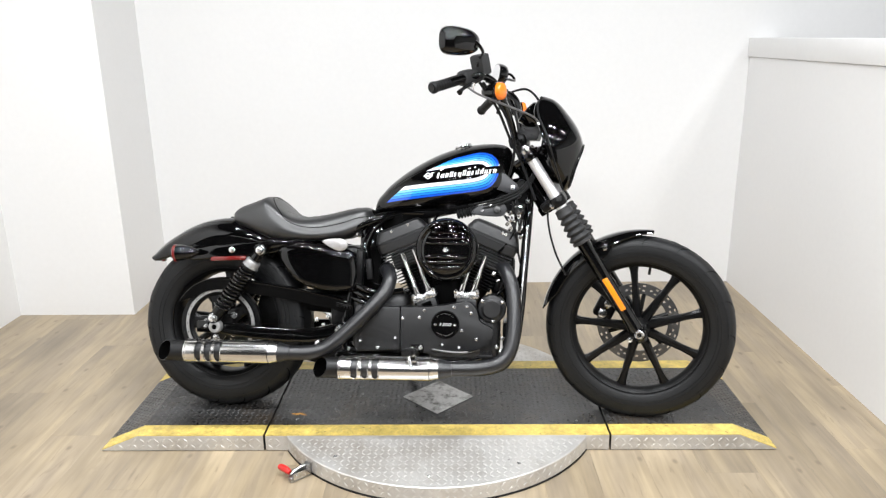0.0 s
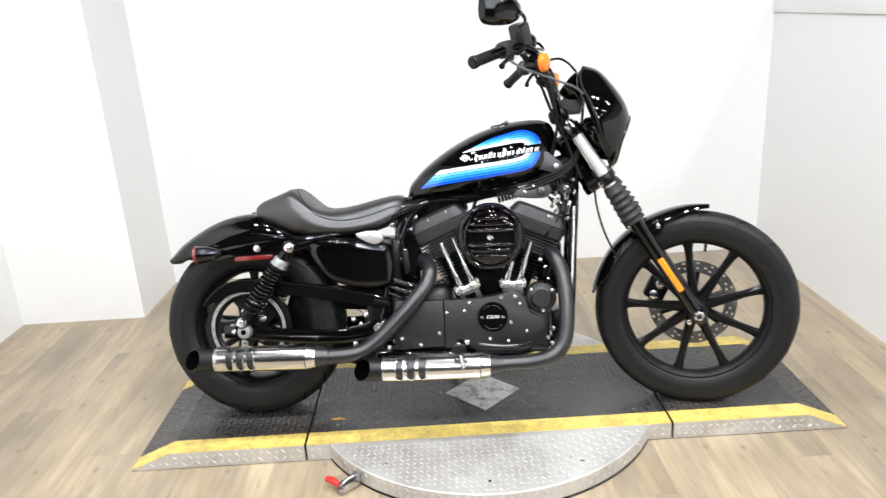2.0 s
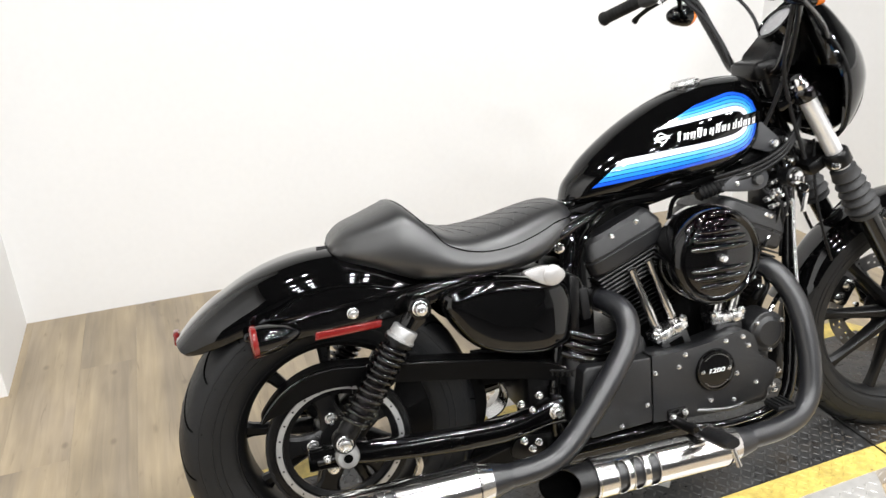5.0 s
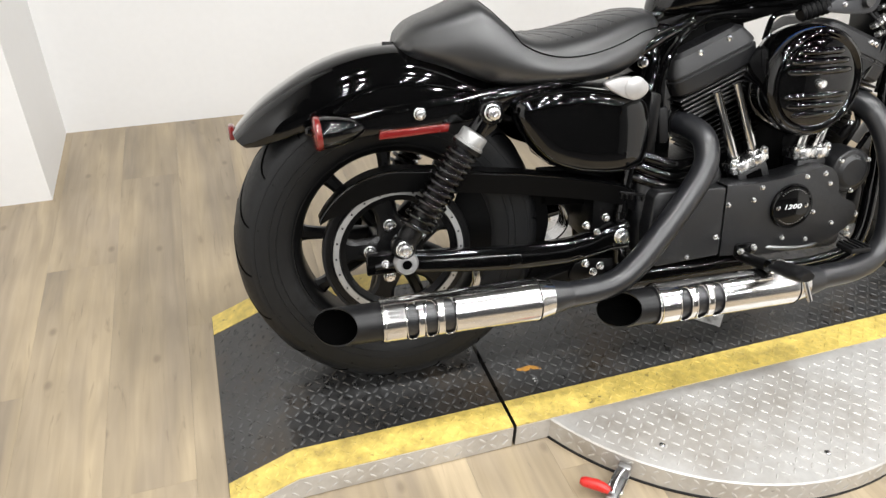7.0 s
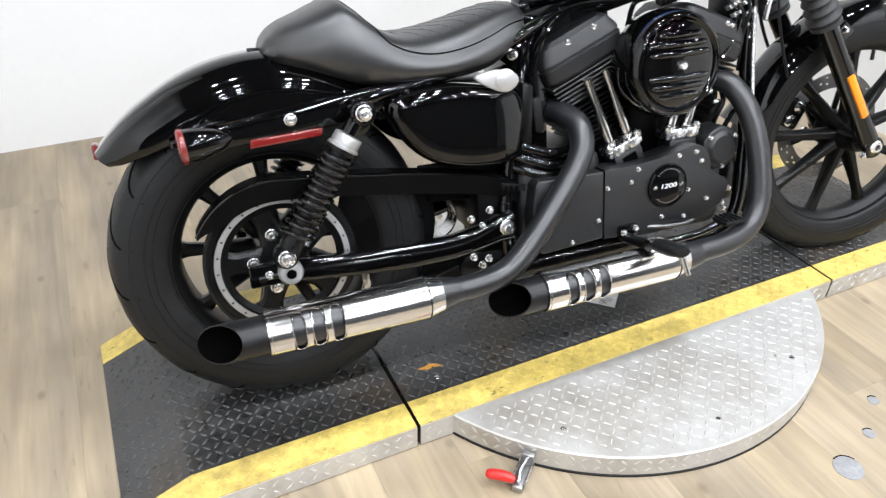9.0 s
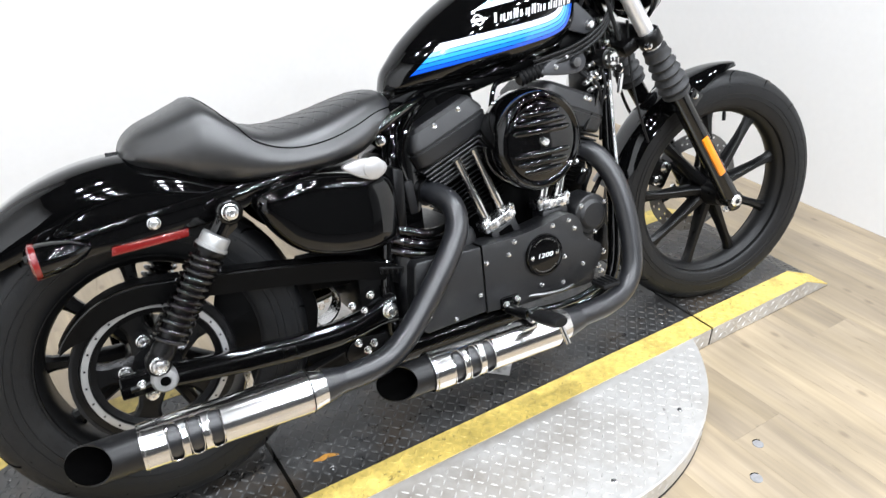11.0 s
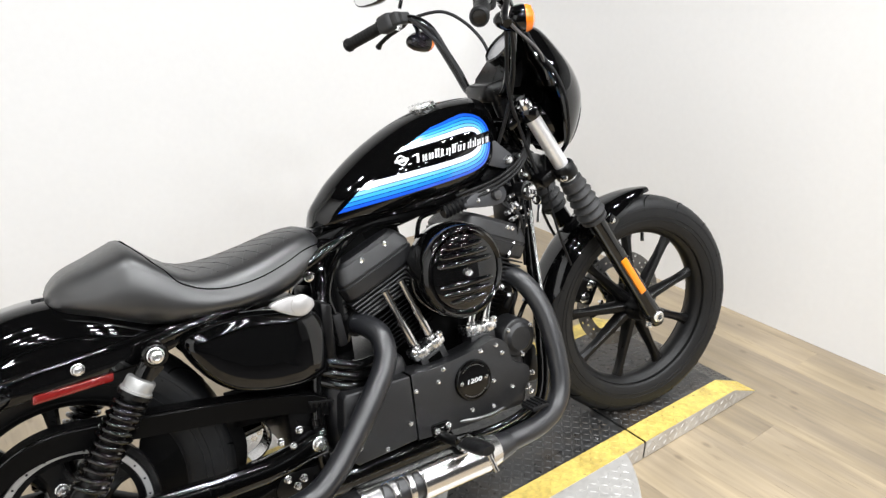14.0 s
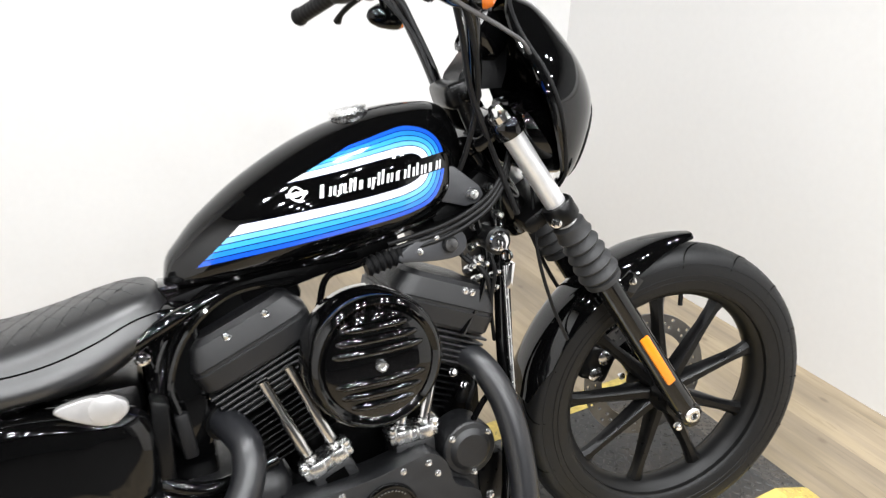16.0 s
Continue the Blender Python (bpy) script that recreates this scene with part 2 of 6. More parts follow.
def tube(pts, r, seg=12, steps=6, bm=None, caps=True):
    """A round tube; r is one radius or one for each point."""
    n = len(pts)
    path = spline(pts, steps) if steps > 1 else [Vector(p) for p in pts]
    if isinstance(r, (int, float)):
        radii = [r] * len(path)
    else:
        radii = [r[min(int(i / steps), n - 1)] * (1 - (i / steps) % 1) + r[min(int(i / steps) + 1, n - 1)] * ((i / steps) % 1) for i in range(len(path))]
    rows, side = [], None
    for i, p in enumerate(path):
        d = (path[min(i + 1, len(path) - 1)] - path[max(i - 1, 0)]).normalized()
        side = (side - d * side.dot(d)).normalized() if side else d.orthogonal().normalized()
        up = d.cross(side)
        rows.append([p + radii[i] * (side * math.cos(2 * math.pi * k / seg) + up * math.sin(2 * math.pi * k / seg)) for k in range(seg)])
    return skin(rows, caps=caps, bm=bm)


def lathe(profile, origin, axis, seg=32, bm=None, caps=True):
    """Turns (radius, way along the axis) pairs about the axis."""
    axis = Vector(axis).normalized()
    side = axis.orthogonal().normalized() if abs(axis.y) < 0.9 else V(1, 0, 0)
    side = (side - axis * side.dot(axis)).normalized()
    up = axis.cross(side)
    rows = [[Vector(origin) + axis * a + max(r, 1e-4) * (side * math.cos(2 * math.pi * k / seg) + up * math.sin(2 * math.pi * k / seg)) for k in range(seg)] for r, a in profile]
    return skin(rows, caps=caps, bm=bm)


def block(c, size, bevel=0.004, turn=None, bm=None, segments=2):
    """A box with rounded edges."""
    own = bmesh.new()
    bmesh.ops.create_cube(own, size=1)
    for v in own.verts:
        v.co = Vector((v.co.x * size[0], v.co.y * size[1], v.co.z * size[2]))
    if bevel:
        bmesh.ops.bevel(own, geom=own.edges[:], offset=bevel, segments=segments, affect="EDGES", profile=0.5)
    m = Matrix.Translation(c) @ (turn or Matrix()).to_4x4()
    own.transform(m)
    return join(bm, own)


def join(bm, own):
    if bm is None:
        return own
    me = bpy.data.meshes.new("scratch")
    own.to_mesh(me)
    own.free()
    bm.from_mesh(me)
    bpy.data.meshes.remove(me)
    return bm


def plate(poly, y0, y1, bevel=0.004, bm=None, segments=2):
    """A flat piece with an outline in x and z, from y0 to y1."""
    own = bmesh.new()
    a = [own.verts.new((x, y0, z)) for x, z in poly]
    b = [own.verts.new((x, y1, z)) for x, z in poly]
    own.faces.new(a), own.faces.new(b[::-1])
    for i in range(len(poly)):
        j = (i + 1) % len(poly)
        own.faces.new((a[i], b[i], b[j], a[j]))
    bmesh.ops.recalc_face_normals(own, faces=own.faces[:])
    if bevel:
        bmesh.ops.bevel(own, geom=own.edges[:], offset=bevel, segments=segments, affect="EDGES", profile=0.5, clamp_overlap=True)
    return join(bm, own)


def smooth2d(pts, steps=4):
    """A closed rounded outline through the points."""
    k, out = len(pts), []
    for i in range(k):
        a, b, c, d = (Vector((*pts[(i + q) % k], 0)) for q in (-1, 0, 1, 2))
        for s in range(steps):
            t = s / steps
            p = 0.5 * (2 * b + (c - a) * t + (2 * a - 5 * b + 4 * c - d) * t * t + (3 * b - a - 3 * c + d) * t ** 3)
            out.append((p.x, p.y))
    return out


def bolt(c, axis, r=0.007, h=0.006, bm=None):
    return lathe([(r * 1.12, 0), (r * 1.12, h * 0.18), (r, h * 0.22), (r * 0.98, h * 0.62), (r * 0.8, h * 0.9), (r * 0.45, h), (r * 0.36, h), (r * 0.3, h * 0.75), (0, h * 0.75)], c, axis, 14, bm)


def bolts(name, places, axis, r, h, mat, parent, label=""):
    """Alike bolts, each a part of its own."""
    for p in places:
        part(name, bolt(p, axis, r, h), mat, parent, label)


def interp(x, table):
    """Straight-line reading of (x, value) pairs."""
    if x <= table[0][0]:
        return table[0][1]
    for (a, u), (b, v) in zip(table, table[1:]):
        if x <= b:
            return u + (v - u) * (x - a) / (b - a)
    return table[-1][1]


def smoothly(x, table):
    """Smooth reading of (x, value) pairs."""
    if x <= table[0][0] or x >= table[-1][0]:
        return interp(x, table)
    k = next(i for i in range(len(table) - 1) if x <= table[i + 1][0])
    p = [table[max(k - 1, 0)], table[k], table[k + 1], table[min(k + 2, len(table) - 1)]]
    t = (x - p[1][0]) / (p[2][0] - p[1][0])
    m1 = (p[2][1] - p[0][1]) / (p[2][0] - p[0][0]) * (p[2][0] - p[1][0])
    m2 = (p[3][1] - p[1][1]) / (p[3][0] - p[1][0]) * (p[2][0] - p[1][0])
    return (2 * t ** 3 - 3 * t * t + 1) * p[1][1] + (t ** 3 - 2 * t * t + t) * m1 + (3 * t * t - 2 * t ** 3) * p[2][1] + (t ** 3 - t * t) * m2


# ---- the room ----
H = 0.061      # height of the platform
BACK, RIGHT, LEFT = 4.32, 1.675, -2.24


def slab(name, x0, x1, y0, y1, z0, z1, mat, label, category, bevel=0.0):
    bm = block(((x0 + x1) / 2, (y0 + y1) / 2, (z0 + z1) / 2), (x1 - x0, y1 - y0, z1 - z0), bevel)
    return tagged(part(name, bm, mat, smooth=bevel > 0), label, category, kind="structure")


slab("wall_north", -1.645, RIGHT + 2.2, BACK, BACK + 0.15, 0, CEILING, WALL, "plain white painted wall behind the motorcycle", "wall")
slab("wall_pillar", LEFT - 0.2, -1.645, 3.83, BACK + 0.15, 0, CEILING, WALL, "white painted pillar standing out from the back wall", "wall")
slab("wall_west", LEFT - 0.2, LEFT - 0.02, 0.2, 3.83, 0, CEILING, WALL, "plain white painted side wall", "wall")
slab("wall_east", RIGHT, RIGHT + 0.12, 0.2, BACK, 0, 1.285, WALL, "white half-height partition wall", "wall")
slab("trim", RIGHT - 0.012, RIGHT + 0.135, 0.2, BACK, 1.287, 1.385, WALL, "white cap board along the top of the partition", "trim", 0.004)
slab("wall_far_east", RIGHT + 2.2, RIGHT + 2.35, -5.2, BACK + 0.15, 0, CEILING, DIMWALL, "far wall beyond the partition, coloured grey for its dimness", "wall")
# unseen hall shell, coloured dark so that gloss parts reflect black
slab("wall_south", LEFT - 2.2, RIGHT + 2.2, -5.2, -5.05, 0, CEILING, HALL, "unseen end wall of the hall, coloured dark as if unlit", "wall")
slab("wall_far_west", LEFT - 2.35, LEFT - 2.2, -5.2, BACK + 0.15, 0, CEILING, HALL, "unseen side wall of the hall, coloured dark as if unlit", "wall")
slab("wall_far_north_west", LEFT - 2.2, LEFT - 0.202, BACK + 0.002, BACK + 0.15, 0, CEILING, HALL, "unseen wall beside the bay, coloured dark as if unlit", "wall")
slab("ceiling", LEFT - 2.35, RIGHT + 2.35, -5.2, BACK + 0.15, CEILING, CEILING + 0.1, CEIL, "unseen ceiling of the hall, coloured dark for black reflections", "ceiling")

# ---- the motorcycle: x ahead, y to its left, z up from the platform ----
LEAN = 14.2
BIKE = pose(0, 2.673, H) @ pose(0, 0, 0, 0, 0, -4.9) @ pose(0, 0, 0, -LEAN, 0, 0)
bike = tagged(new("motorcycle"), "gloss black cruiser motorcycle with blue-striped tank, leaning on its side stand", "motorcycle")
bike.matrix_world = BIKE

FORK_FOOT, FORK_UP = V(0.733, 0, 0.331), V(-0.533, 0, 0.846)
STEER_AT, STEER_WAY = V(0.30, 0, 0.93), -FORK_UP.normalized()
STEER = Matrix.Translation(STEER_AT) @ Matrix.Rotation(radians(9), 4, STEER_WAY) @ Matrix.Rotation(radians(1.1), 4, "X") @ Matrix.Translation(-STEER_AT)
FRONT, REAR = V(0.731, 0, 0.336), V(-0.803, 0, 0.321)


def steered(name, bm, mat, parent=bike, label="", sharp=38):
    bm.transform(STEER)
    return part(name, bm, mat, parent, label, sharp)


def mirrored(bm):
    bm.transform(Matrix.Diagonal((1, -1, 1, 1)))
    return bm


# ---- wheels ----
def tyre_profile(outer, half, rim):
    d = outer - rim
    return [(rim, half * 0.72), (rim + 0.006, half * 0.86), (rim + d * 0.3, half * 0.98), (rim + d * 0.55, half), (rim + d * 0.76, half * 0.93),
            (outer - d * 0.115, half * 0.74), (outer - d * 0.045, half * 0.48), (outer - d * 0.012, half * 0.24), (outer, 0)]


def tyre_mesh(centre, outer, half, rim, seg=96):
    prof = tyre_profile(outer, half, rim)
    prof = [(r, -a) for r, a in prof] + prof[-2::-1]
    fine = spline([(r, a, 0) for r, a in prof], 3)
    return lathe([(p.x, p.y) for p in fine], centre, (0, 1, 0), seg, caps=False)


def sidewall_ribs(centre, outer, half, rim, add, wheel):
    """Fine raised rings on both sidewalls."""
    d = outer - rim
    for s in (-1, 1):
        for k, h in ((0.1, 0.86), (0.3, 0.98), (0.42, 1.0), (0.66, 0.97)):
            r, w = rim + d * k, 0.0016
            add("sidewall_rib", lathe([(r - w, s * (half * h - 0.001)), (r - w * 0.4, s * (half * h + 0.0012)), (r + w * 0.4, s * (half * h + 0.0012)), (r + w, s * (half * h - 0.001))], centre, (0, 1, 0), 72, caps=False), RUBBER, wheel)


def tread_groove_shade(centre, outer, half, rim, angle, length, s, width=0.0036):
    """One slanted raised dark strip that paints a tread groove's shade."""
    table = sorted((a, r) for r, a in tyre_profile(outer, half, rim)[3:])
    rows = []
    for i in range(13):
        u = i / 12
        a = angle + length * u * (1 - 0.3 * u)
        lat = half * (0.06 + 0.925 * u)
        r = smoothly(lat, table)
        w = width * (0.35 + 0.65 * math.sin(math.pi * min(0.95, u + 0.08)))
        nrm = V(0, (lat / half) ** 3 * 1.3, 1 - 0.6 * (lat / half) ** 4).normalized()
        row = []
        for q, dep in ((-w, -0.001), (-w, 0.0009), (w, 0.0009), (w, -0.001)):
            aa = a + q / outer
            rr = r + dep * nrm.z
            row.append(Vector(centre) + V(rr * math.cos(aa), s * (lat + dep * nrm.y), rr * math.sin(aa)))
        rows.append(row)
    return skin(rows)


def rim_mesh(centre, r, half, seg=96):
    prof = [(r + 0.005, -half - 0.005), (r + 0.0005, -half - 0.004), (r - 0.001, -half + 0.004), (r - 0.012, -half + 0.012), (r - 0.018, -half + 0.03), (r - 0.018, half - 0.03), (r - 0.012, half - 0.012),
            (r - 0.001, half - 0.004), (r + 0.0005, half + 0.004), (r + 0.005, half + 0.005), (r + 0.006, half - 0.004), (r + 0.006, -half + 0.004), (r + 0.005, -half - 0.005)]
    return lathe(prof, centre, (0, 1, 0), seg, caps=False)


def spoke_mesh(centre, angle, r0, r1, y=0.0):
    d, t = V(math.cos(angle), 0, math.sin(angle)), V(-math.sin(angle), 0, math.cos(angle))
    rows = []
    for u in (0, 0.15, 0.4, 0.7, 0.9, 1.0):
        w = 0.0175 - 0.0085 * u if u < 0.75 else 0.0112 + 0.05 * max(0, u - 0.85)
        dep = 0.021 - 0.010 * u
        p = Vector(centre) + d * (r0 + (r1 - r0) * u)
        rows.append([p + t * (w * a) + V(0, y + dep * b, 0) for a, b in ((-1, -0.4), (-0.45, -1), (0.45, -1), (1, -0.4), (1, 0.6), (0.5, 1), (-0.5, 1), (-1, 0.6))])
    return skin(rows)


def drilled_disc(centre, r0, r1, y, thick, cols=90, bm=None):
    """A brake disc whose drilled holes go right through."""
    bm = bm or bmesh.new()
    radii = [r0 + (r1 - r0) * i / 7 for i in range(8)]
    vs = {}
    for side in (0, 1):
        for i, r in enumerate(radii):
            for k in range(cols):
                a = 2 * math.pi * k / cols
                vs[side, i, k] = bm.verts.new((centre[0] + r * math.cos(a), y + thick * side, centre[2] + r * math.sin(a)))
    solid = lambda i, k: not (0 < i < 6 and ((i in (2, 5) and k % 5 == 0) or (i == 3 and k % 5 == 2)) )
    for i in range(7):
        for k in range(cols):
            j = (k + 1) % cols
            if solid(i, k):
                for s in (0, 1):
                    bm.faces.new((vs[s, i, k], vs[s, i, j], vs[s, i + 1, j], vs[s, i + 1, k]))
                for (a, b), nb in (((( i, k), (i, j)), (i - 1, k)), (((i + 1, k), (i + 1, j)), (i + 1, k)), (((i, k), (i + 1, k)), (i, (k - 1) % cols)), (((i, j), (i + 1, j)), (i, j))):
                    if nb[0] < 0 or nb[0] > 6 or not solid(*nb):
                        bm.faces.new((vs[0, a[0], a[1]], vs[0, b[0], b[1]], vs[1, b[0], b[1]], vs[1, a[0], a[1]]))
    return bm


front_wheel = steered("front_wheel", rim_mesh(FRONT, 0.2413, 0.036), RIM, label="black cast nine-spoke front wheel")
steered("tyre", tyre_mesh(FRONT, 0.335, 0.051, 0.2413), RUBBER, front_wheel, "black road tyre")
sidewall_ribs(FRONT, 0.335, 0.051, 0.2413, steered, front_wheel)
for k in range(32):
    steered("tread_groove_shade", tread_groove_shade(FRONT, 0.335, 0.051, 0.2413, 2 * math.pi * (k // 2) / 16 + 0.2 * (k % 2), 0.27, 1 - 2 * (k % 2), 0.0024), GROOVE, front_wheel)
for k in range(9):
    steered("spoke", spoke_mesh(FRONT, radians(90 + 6 + 40 * k), 0.03, 0.226), SATIN, front_wheel)
steered("hub", lathe([(0.016, -0.075), (0.03, -0.07), (0.034, -0.05), (0.04, -0.03), (0.042, 0.03), (0.05, 0.045), (0.05, 0.062), (0.02, 0.075)], FRONT, (0, 1, 0), 32), SATIN, front_wheel)
steered("brake_disc", drilled_disc(FRONT, 0.108, 0.15, 0.066, 0.005), DISC_STEEL, front_wheel, "drilled steel brake disc")
for k in range(6):
    d = V(math.cos(radians(60 * k + 20)), 0, math.sin(radians(60 * k + 20)))
    steered("disc_carrier", tube([FRONT + d * 0.045 + V(0, 0.064, 0), FRONT + d * 0.112 + V(0, 0.068, 0)], 0.008, 8, 1), SATIN, front_wheel)
steered("valve_stem", tube([FRONT + V(0.035, 0, 0.222), FRONT + V(0.031, -0.006, 0.195)], 0.005, 8, 1), SATIN, front_wheel)
steered("front_axle", lathe([(0.017, -0.112), (0.017, -0.12), (0.013, -0.125), (0.008, -0.125), (0.007, -0.114), (0, -0.114)], FRONT, (0, 1, 0), 20), BOLT, label="bright steel axle end")

rear_wheel = part("rear_wheel", rim_mesh(REAR, 0.2055, 0.058), RIM, bike, "black cast rear wheel")
part("tyre", tyre_mesh(REAR, 0.321, 0.076, 0.2055), RUBBER, rear_wheel, "wide black road tyre, its curved grooves painted as dark strips")
sidewall_ribs(REAR, 0.321, 0.076, 0.2055, part, rear_wheel)
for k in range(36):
    part("tread_groove_shade", tread_groove_shade(REAR, 0.321, 0.076, 0.2055, 2 * math.pi * (k // 2) / 18 + 0.17 * (k % 2), 0.42, 1 - 2 * (k % 2), 0.004), GROOVE, rear_wheel)
for k in range(9):
    part("spoke", spoke_mesh(REAR, radians(40 * k + 12), 0.035, 0.19), SATIN, rear_wheel)
part("hub", lathe([(0.02, -0.1), (0.045, -0.095), (0.05, -0.06), (0.055, 0.06), (0.03, 0.1)], REAR, (0, 1, 0), 32), SATIN, rear_wheel)
pulley = part("drive_pulley", lathe([(0.106, -0.096), (0.117, -0.101), (0.118, -0.106), (0.134, -0.106), (0.136, -0.101), (0.146, -0.1), (0.149, -0.097), (0.149, -0.076), (0.141, -0.074), (0.11, -0.08), (0.106, -0.096)], REAR, (0, 1, 0), 72, caps=False), SATIN, bike, "black belt pulley with bright rim")
part("rim_ring", lathe([(0.1195, -0.1065), (0.1205, -0.1084), (0.131, -0.1084), (0.132, -0.1065)], REAR, (0, 1, 0), 72, caps=False), PALE, pulley, "bright machined ring")
for k in range(24):
    a = 2 * math.pi * k / 24
    part("rivet", lathe([(0.0022, -0.109), (0.0022, -0.106), (0, -0.106)], REAR + V(0.1258 * math.cos(a), 0, 0.1258 * math.sin(a)), (0, 1, 0), 8), SATIN, pulley)
for k in range(5):
    a = radians(72 * k + 33)
    d, t = V(math.cos(a), 0, math.sin(a)), V(-math.sin(a), 0, math.cos(a))
    rows = [[REAR + d * r + t * (w * u) + V(0, v, 0) for u, v in ((-1, -0.088), (-0.7, -0.094), (0.7, -0.094), (1, -0.088), (1, -0.075), (-1, -0.075))] for r, w in ((0.03, 0.034), (0.055, 0.024), (0.085, 0.02), (0.1, 0.024), (0.112, 0.036))]
    part("pulley_spoke", skin(rows), SATIN, pulley)
bolts("pulley_bolt", [REAR + V(0.057 * math.cos(radians(72 * k + 33)), -0.094, 0.057 * math.sin(radians(72 * k + 33))) for k in range(5)], (0, -1, 0), 0.0115, 0.011, BOLT, pulley, "chrome bolt head")

# ---- fork, fender, fairing ----
fork_at = lambda s, y: FORK_FOOT + FORK_UP * s + V(0, y, 0)
for y in (-0.095, 0.095):
    steered("fork_slider", tube([fork_at(s, y) for s in (-0.025, 0.02, 0.09, 0.2, 0.3, 0.40)], [0.02, 0.0255, 0.0245, 0.0245, 0.0245, 0.0245], 24, 3), GLOSS, label="gloss black fork slider")
    steered("axle_lug", lathe([(0.021, -0.022), (0.0245, -0.019), (0.0245, 0.019), (0.021, 0.022)], FRONT + V(0, y, 0), (0, 1, 0), 28), GLOSS)
    steered("pinch_bolt", bolt(FRONT + V(-0.03, y + math.copysign(0.016, y), -0.021), (-0.2, y / abs(y), -0.2), 0.0075, 0.012), BOLT, label="bright pinch bolt")
    prof, n = [], 5
    for k in range(n):
        s0 = 0.394 + (0.51 - 0.394) * k / n
        q = (0.51 - 0.394) / n
        r = 0.0405 - 0.008 * k / n
        prof += [(r - 0.0105, s0), (r - 0.002, s0 + 0.25 * q), (r, s0 + 0.42 * q), (r - 0.002, s0 + 0.58 * q)]
    prof = [(0.03, 0.38), (0.036, 0.382), (0.036, 0.392)] + prof + [(0.03, 0.51), (0.03, 0.52), (0.022, 0.524)]
    steered("fork_gaiter", lathe(prof, FORK_FOOT + V(0, y, 0), FORK_UP, 28), GAITER, label="ribbed black rubber fork gaiter")
    steered("fork_tube", tube([fork_at(0.5, y), fork_at(0.755, y)], 0.0195, 24, 1), TUBE, label="polished fork tube")
    steered("fork_cap", lathe([(0.021, 0.742), (0.022, 0.75), (0.022, 0.765), (0.014, 0.772), (0.012, 0.78), (0, 0.78)], FORK_FOOT + V(0, y, 0), FORK_UP, 20), CHROME)
    turn = Matrix.Rotation(math.atan2(FORK_UP.x, FORK_UP.z), 4, "Y")
    side = -1 if y < 0 else 1
    bm = block(fork_at(0.172, y + side * 0.0225), (0.0205, 0.012, 0.13), 0.004, turn)
    steered("fork_reflector", bm, AMBER2, label="long amber side reflector")
turn = Matrix.Rotation(math.atan2(FORK_UP.x, FORK_UP.z), 4, "Y")
bm = block(fork_at(0.553, 0) + V(-0.02, 0, -0.01), (0.09, 0.17, 0.036), 0.012, turn)
for y in (-0.095, 0.095):
    lathe([(0.027, 0.532), (0.03, 0.536), (0.03, 0.565), (0.027, 0.569)], FORK_FOOT + V(0, y, 0), FORK_UP, 24, bm)
lower = steered("lower_triple_clamp", bm, SATIN)
for s in (-1, 1):
    steered("clamp_bolt", bolt(fork_at(0.547, s * 0.112) + V(-0.018, 0, -0.012), (0, s, 0), 0.009, 0.012), CHROME, lower)
bm = block(fork_at(0.738, 0) + V(-0.022, 0, -0.012), (0.085, 0.19, 0.026), 0.01, turn)
for y in (-0.095, 0.095):
    lathe([(0.026, 0.722), (0.029, 0.726), (0.029, 0.748), (0.026, 0.752)], FORK_FOOT + V(0, y, 0), FORK_UP, 24, bm)
steered("upper_triple_clamp", bm, GLOSS)
part("steering_head", lathe([(0.031, -0.13), (0.034, -0.125), (0.034, -0.1), (0.03, -0.095), (0.03, 0.05), (0.034, 0.055), (0.034, 0.075), (0.031, 0.08)], STEER_AT + V(0.035, 0, -0.07), FORK_UP, 28), GLOSS, bike)

rows = []
for i in range(27):
    u = i / 26
    a = radians(83 + (169 - 83) * u)
    r = 0.353 + 0.006 * (1 - u) ** 2
    half = 0.066 * min(1, 0.28 + 2.6 * u) if u < 0.28 else 0.066
    drop = 0.036 * min(1, 0.25 + 2.2 * u, 0.12 + 6.0 * (1 - u))
    row = []
    for side in (1, 0):
        for j in range(13):
            q = -1 + j / 6 if side else 1 - j / 6
            dr = -drop * abs(q) ** 2.6 - (0 if side else 0.003)
            lat = half * math.copysign(abs(q) ** 0.8, q) * (1 if side else 0.97)
            row.append(FRONT + V((r + dr) * math.cos(a), lat, (r + dr) * math.sin(a)))
    rows.append(row)
front_fender = steered("front_fender", skin(rows), GLOSS, label="bobbed gloss black front fender")
for s in (-1, 1):
    bm = plate([(0.575, 0.56), (0.63, 0.63), (0.60, 0.655), (0.545, 0.60)], s * 0.066, s * 0.074, 0.003)
    steered("fender_bracket", bm, GLOSS, front_fender)
    for x, z in ((0.573, 0.603), (0.605, 0.632), (0.59, 0.585)):
        steered("fender_bolt", bolt((x, s * 0.074, z), (0, s, 0), 0.007, 0.006), CHROME, front_fender)

# quarter fairing: an open shell round the headlamp
mids = [(0, 0.38, 1.167), (0.12, 0.42, 1.15), (0.28, 0.464, 1.103), (0.45, 0.503, 1.045), (0.6, 0.521, 0.985), (0.75, 0.514, 0.925), (0.9, 0.492, 0.868), (1, 0.466, 0.83)]
edge = [(0, 0.369, 1.163, 0.03), (0.12, 0.354, 1.135, 0.068), (0.28, 0.355, 1.095, 0.106), (0.45, 0.378, 1.045, 0.136), (0.6, 0.398, 0.99, 0.147), (0.75, 0.418, 0.93, 0.134), (0.9, 0.44, 0.87, 0.102), (1, 0.452, 0.836, 0.06)]


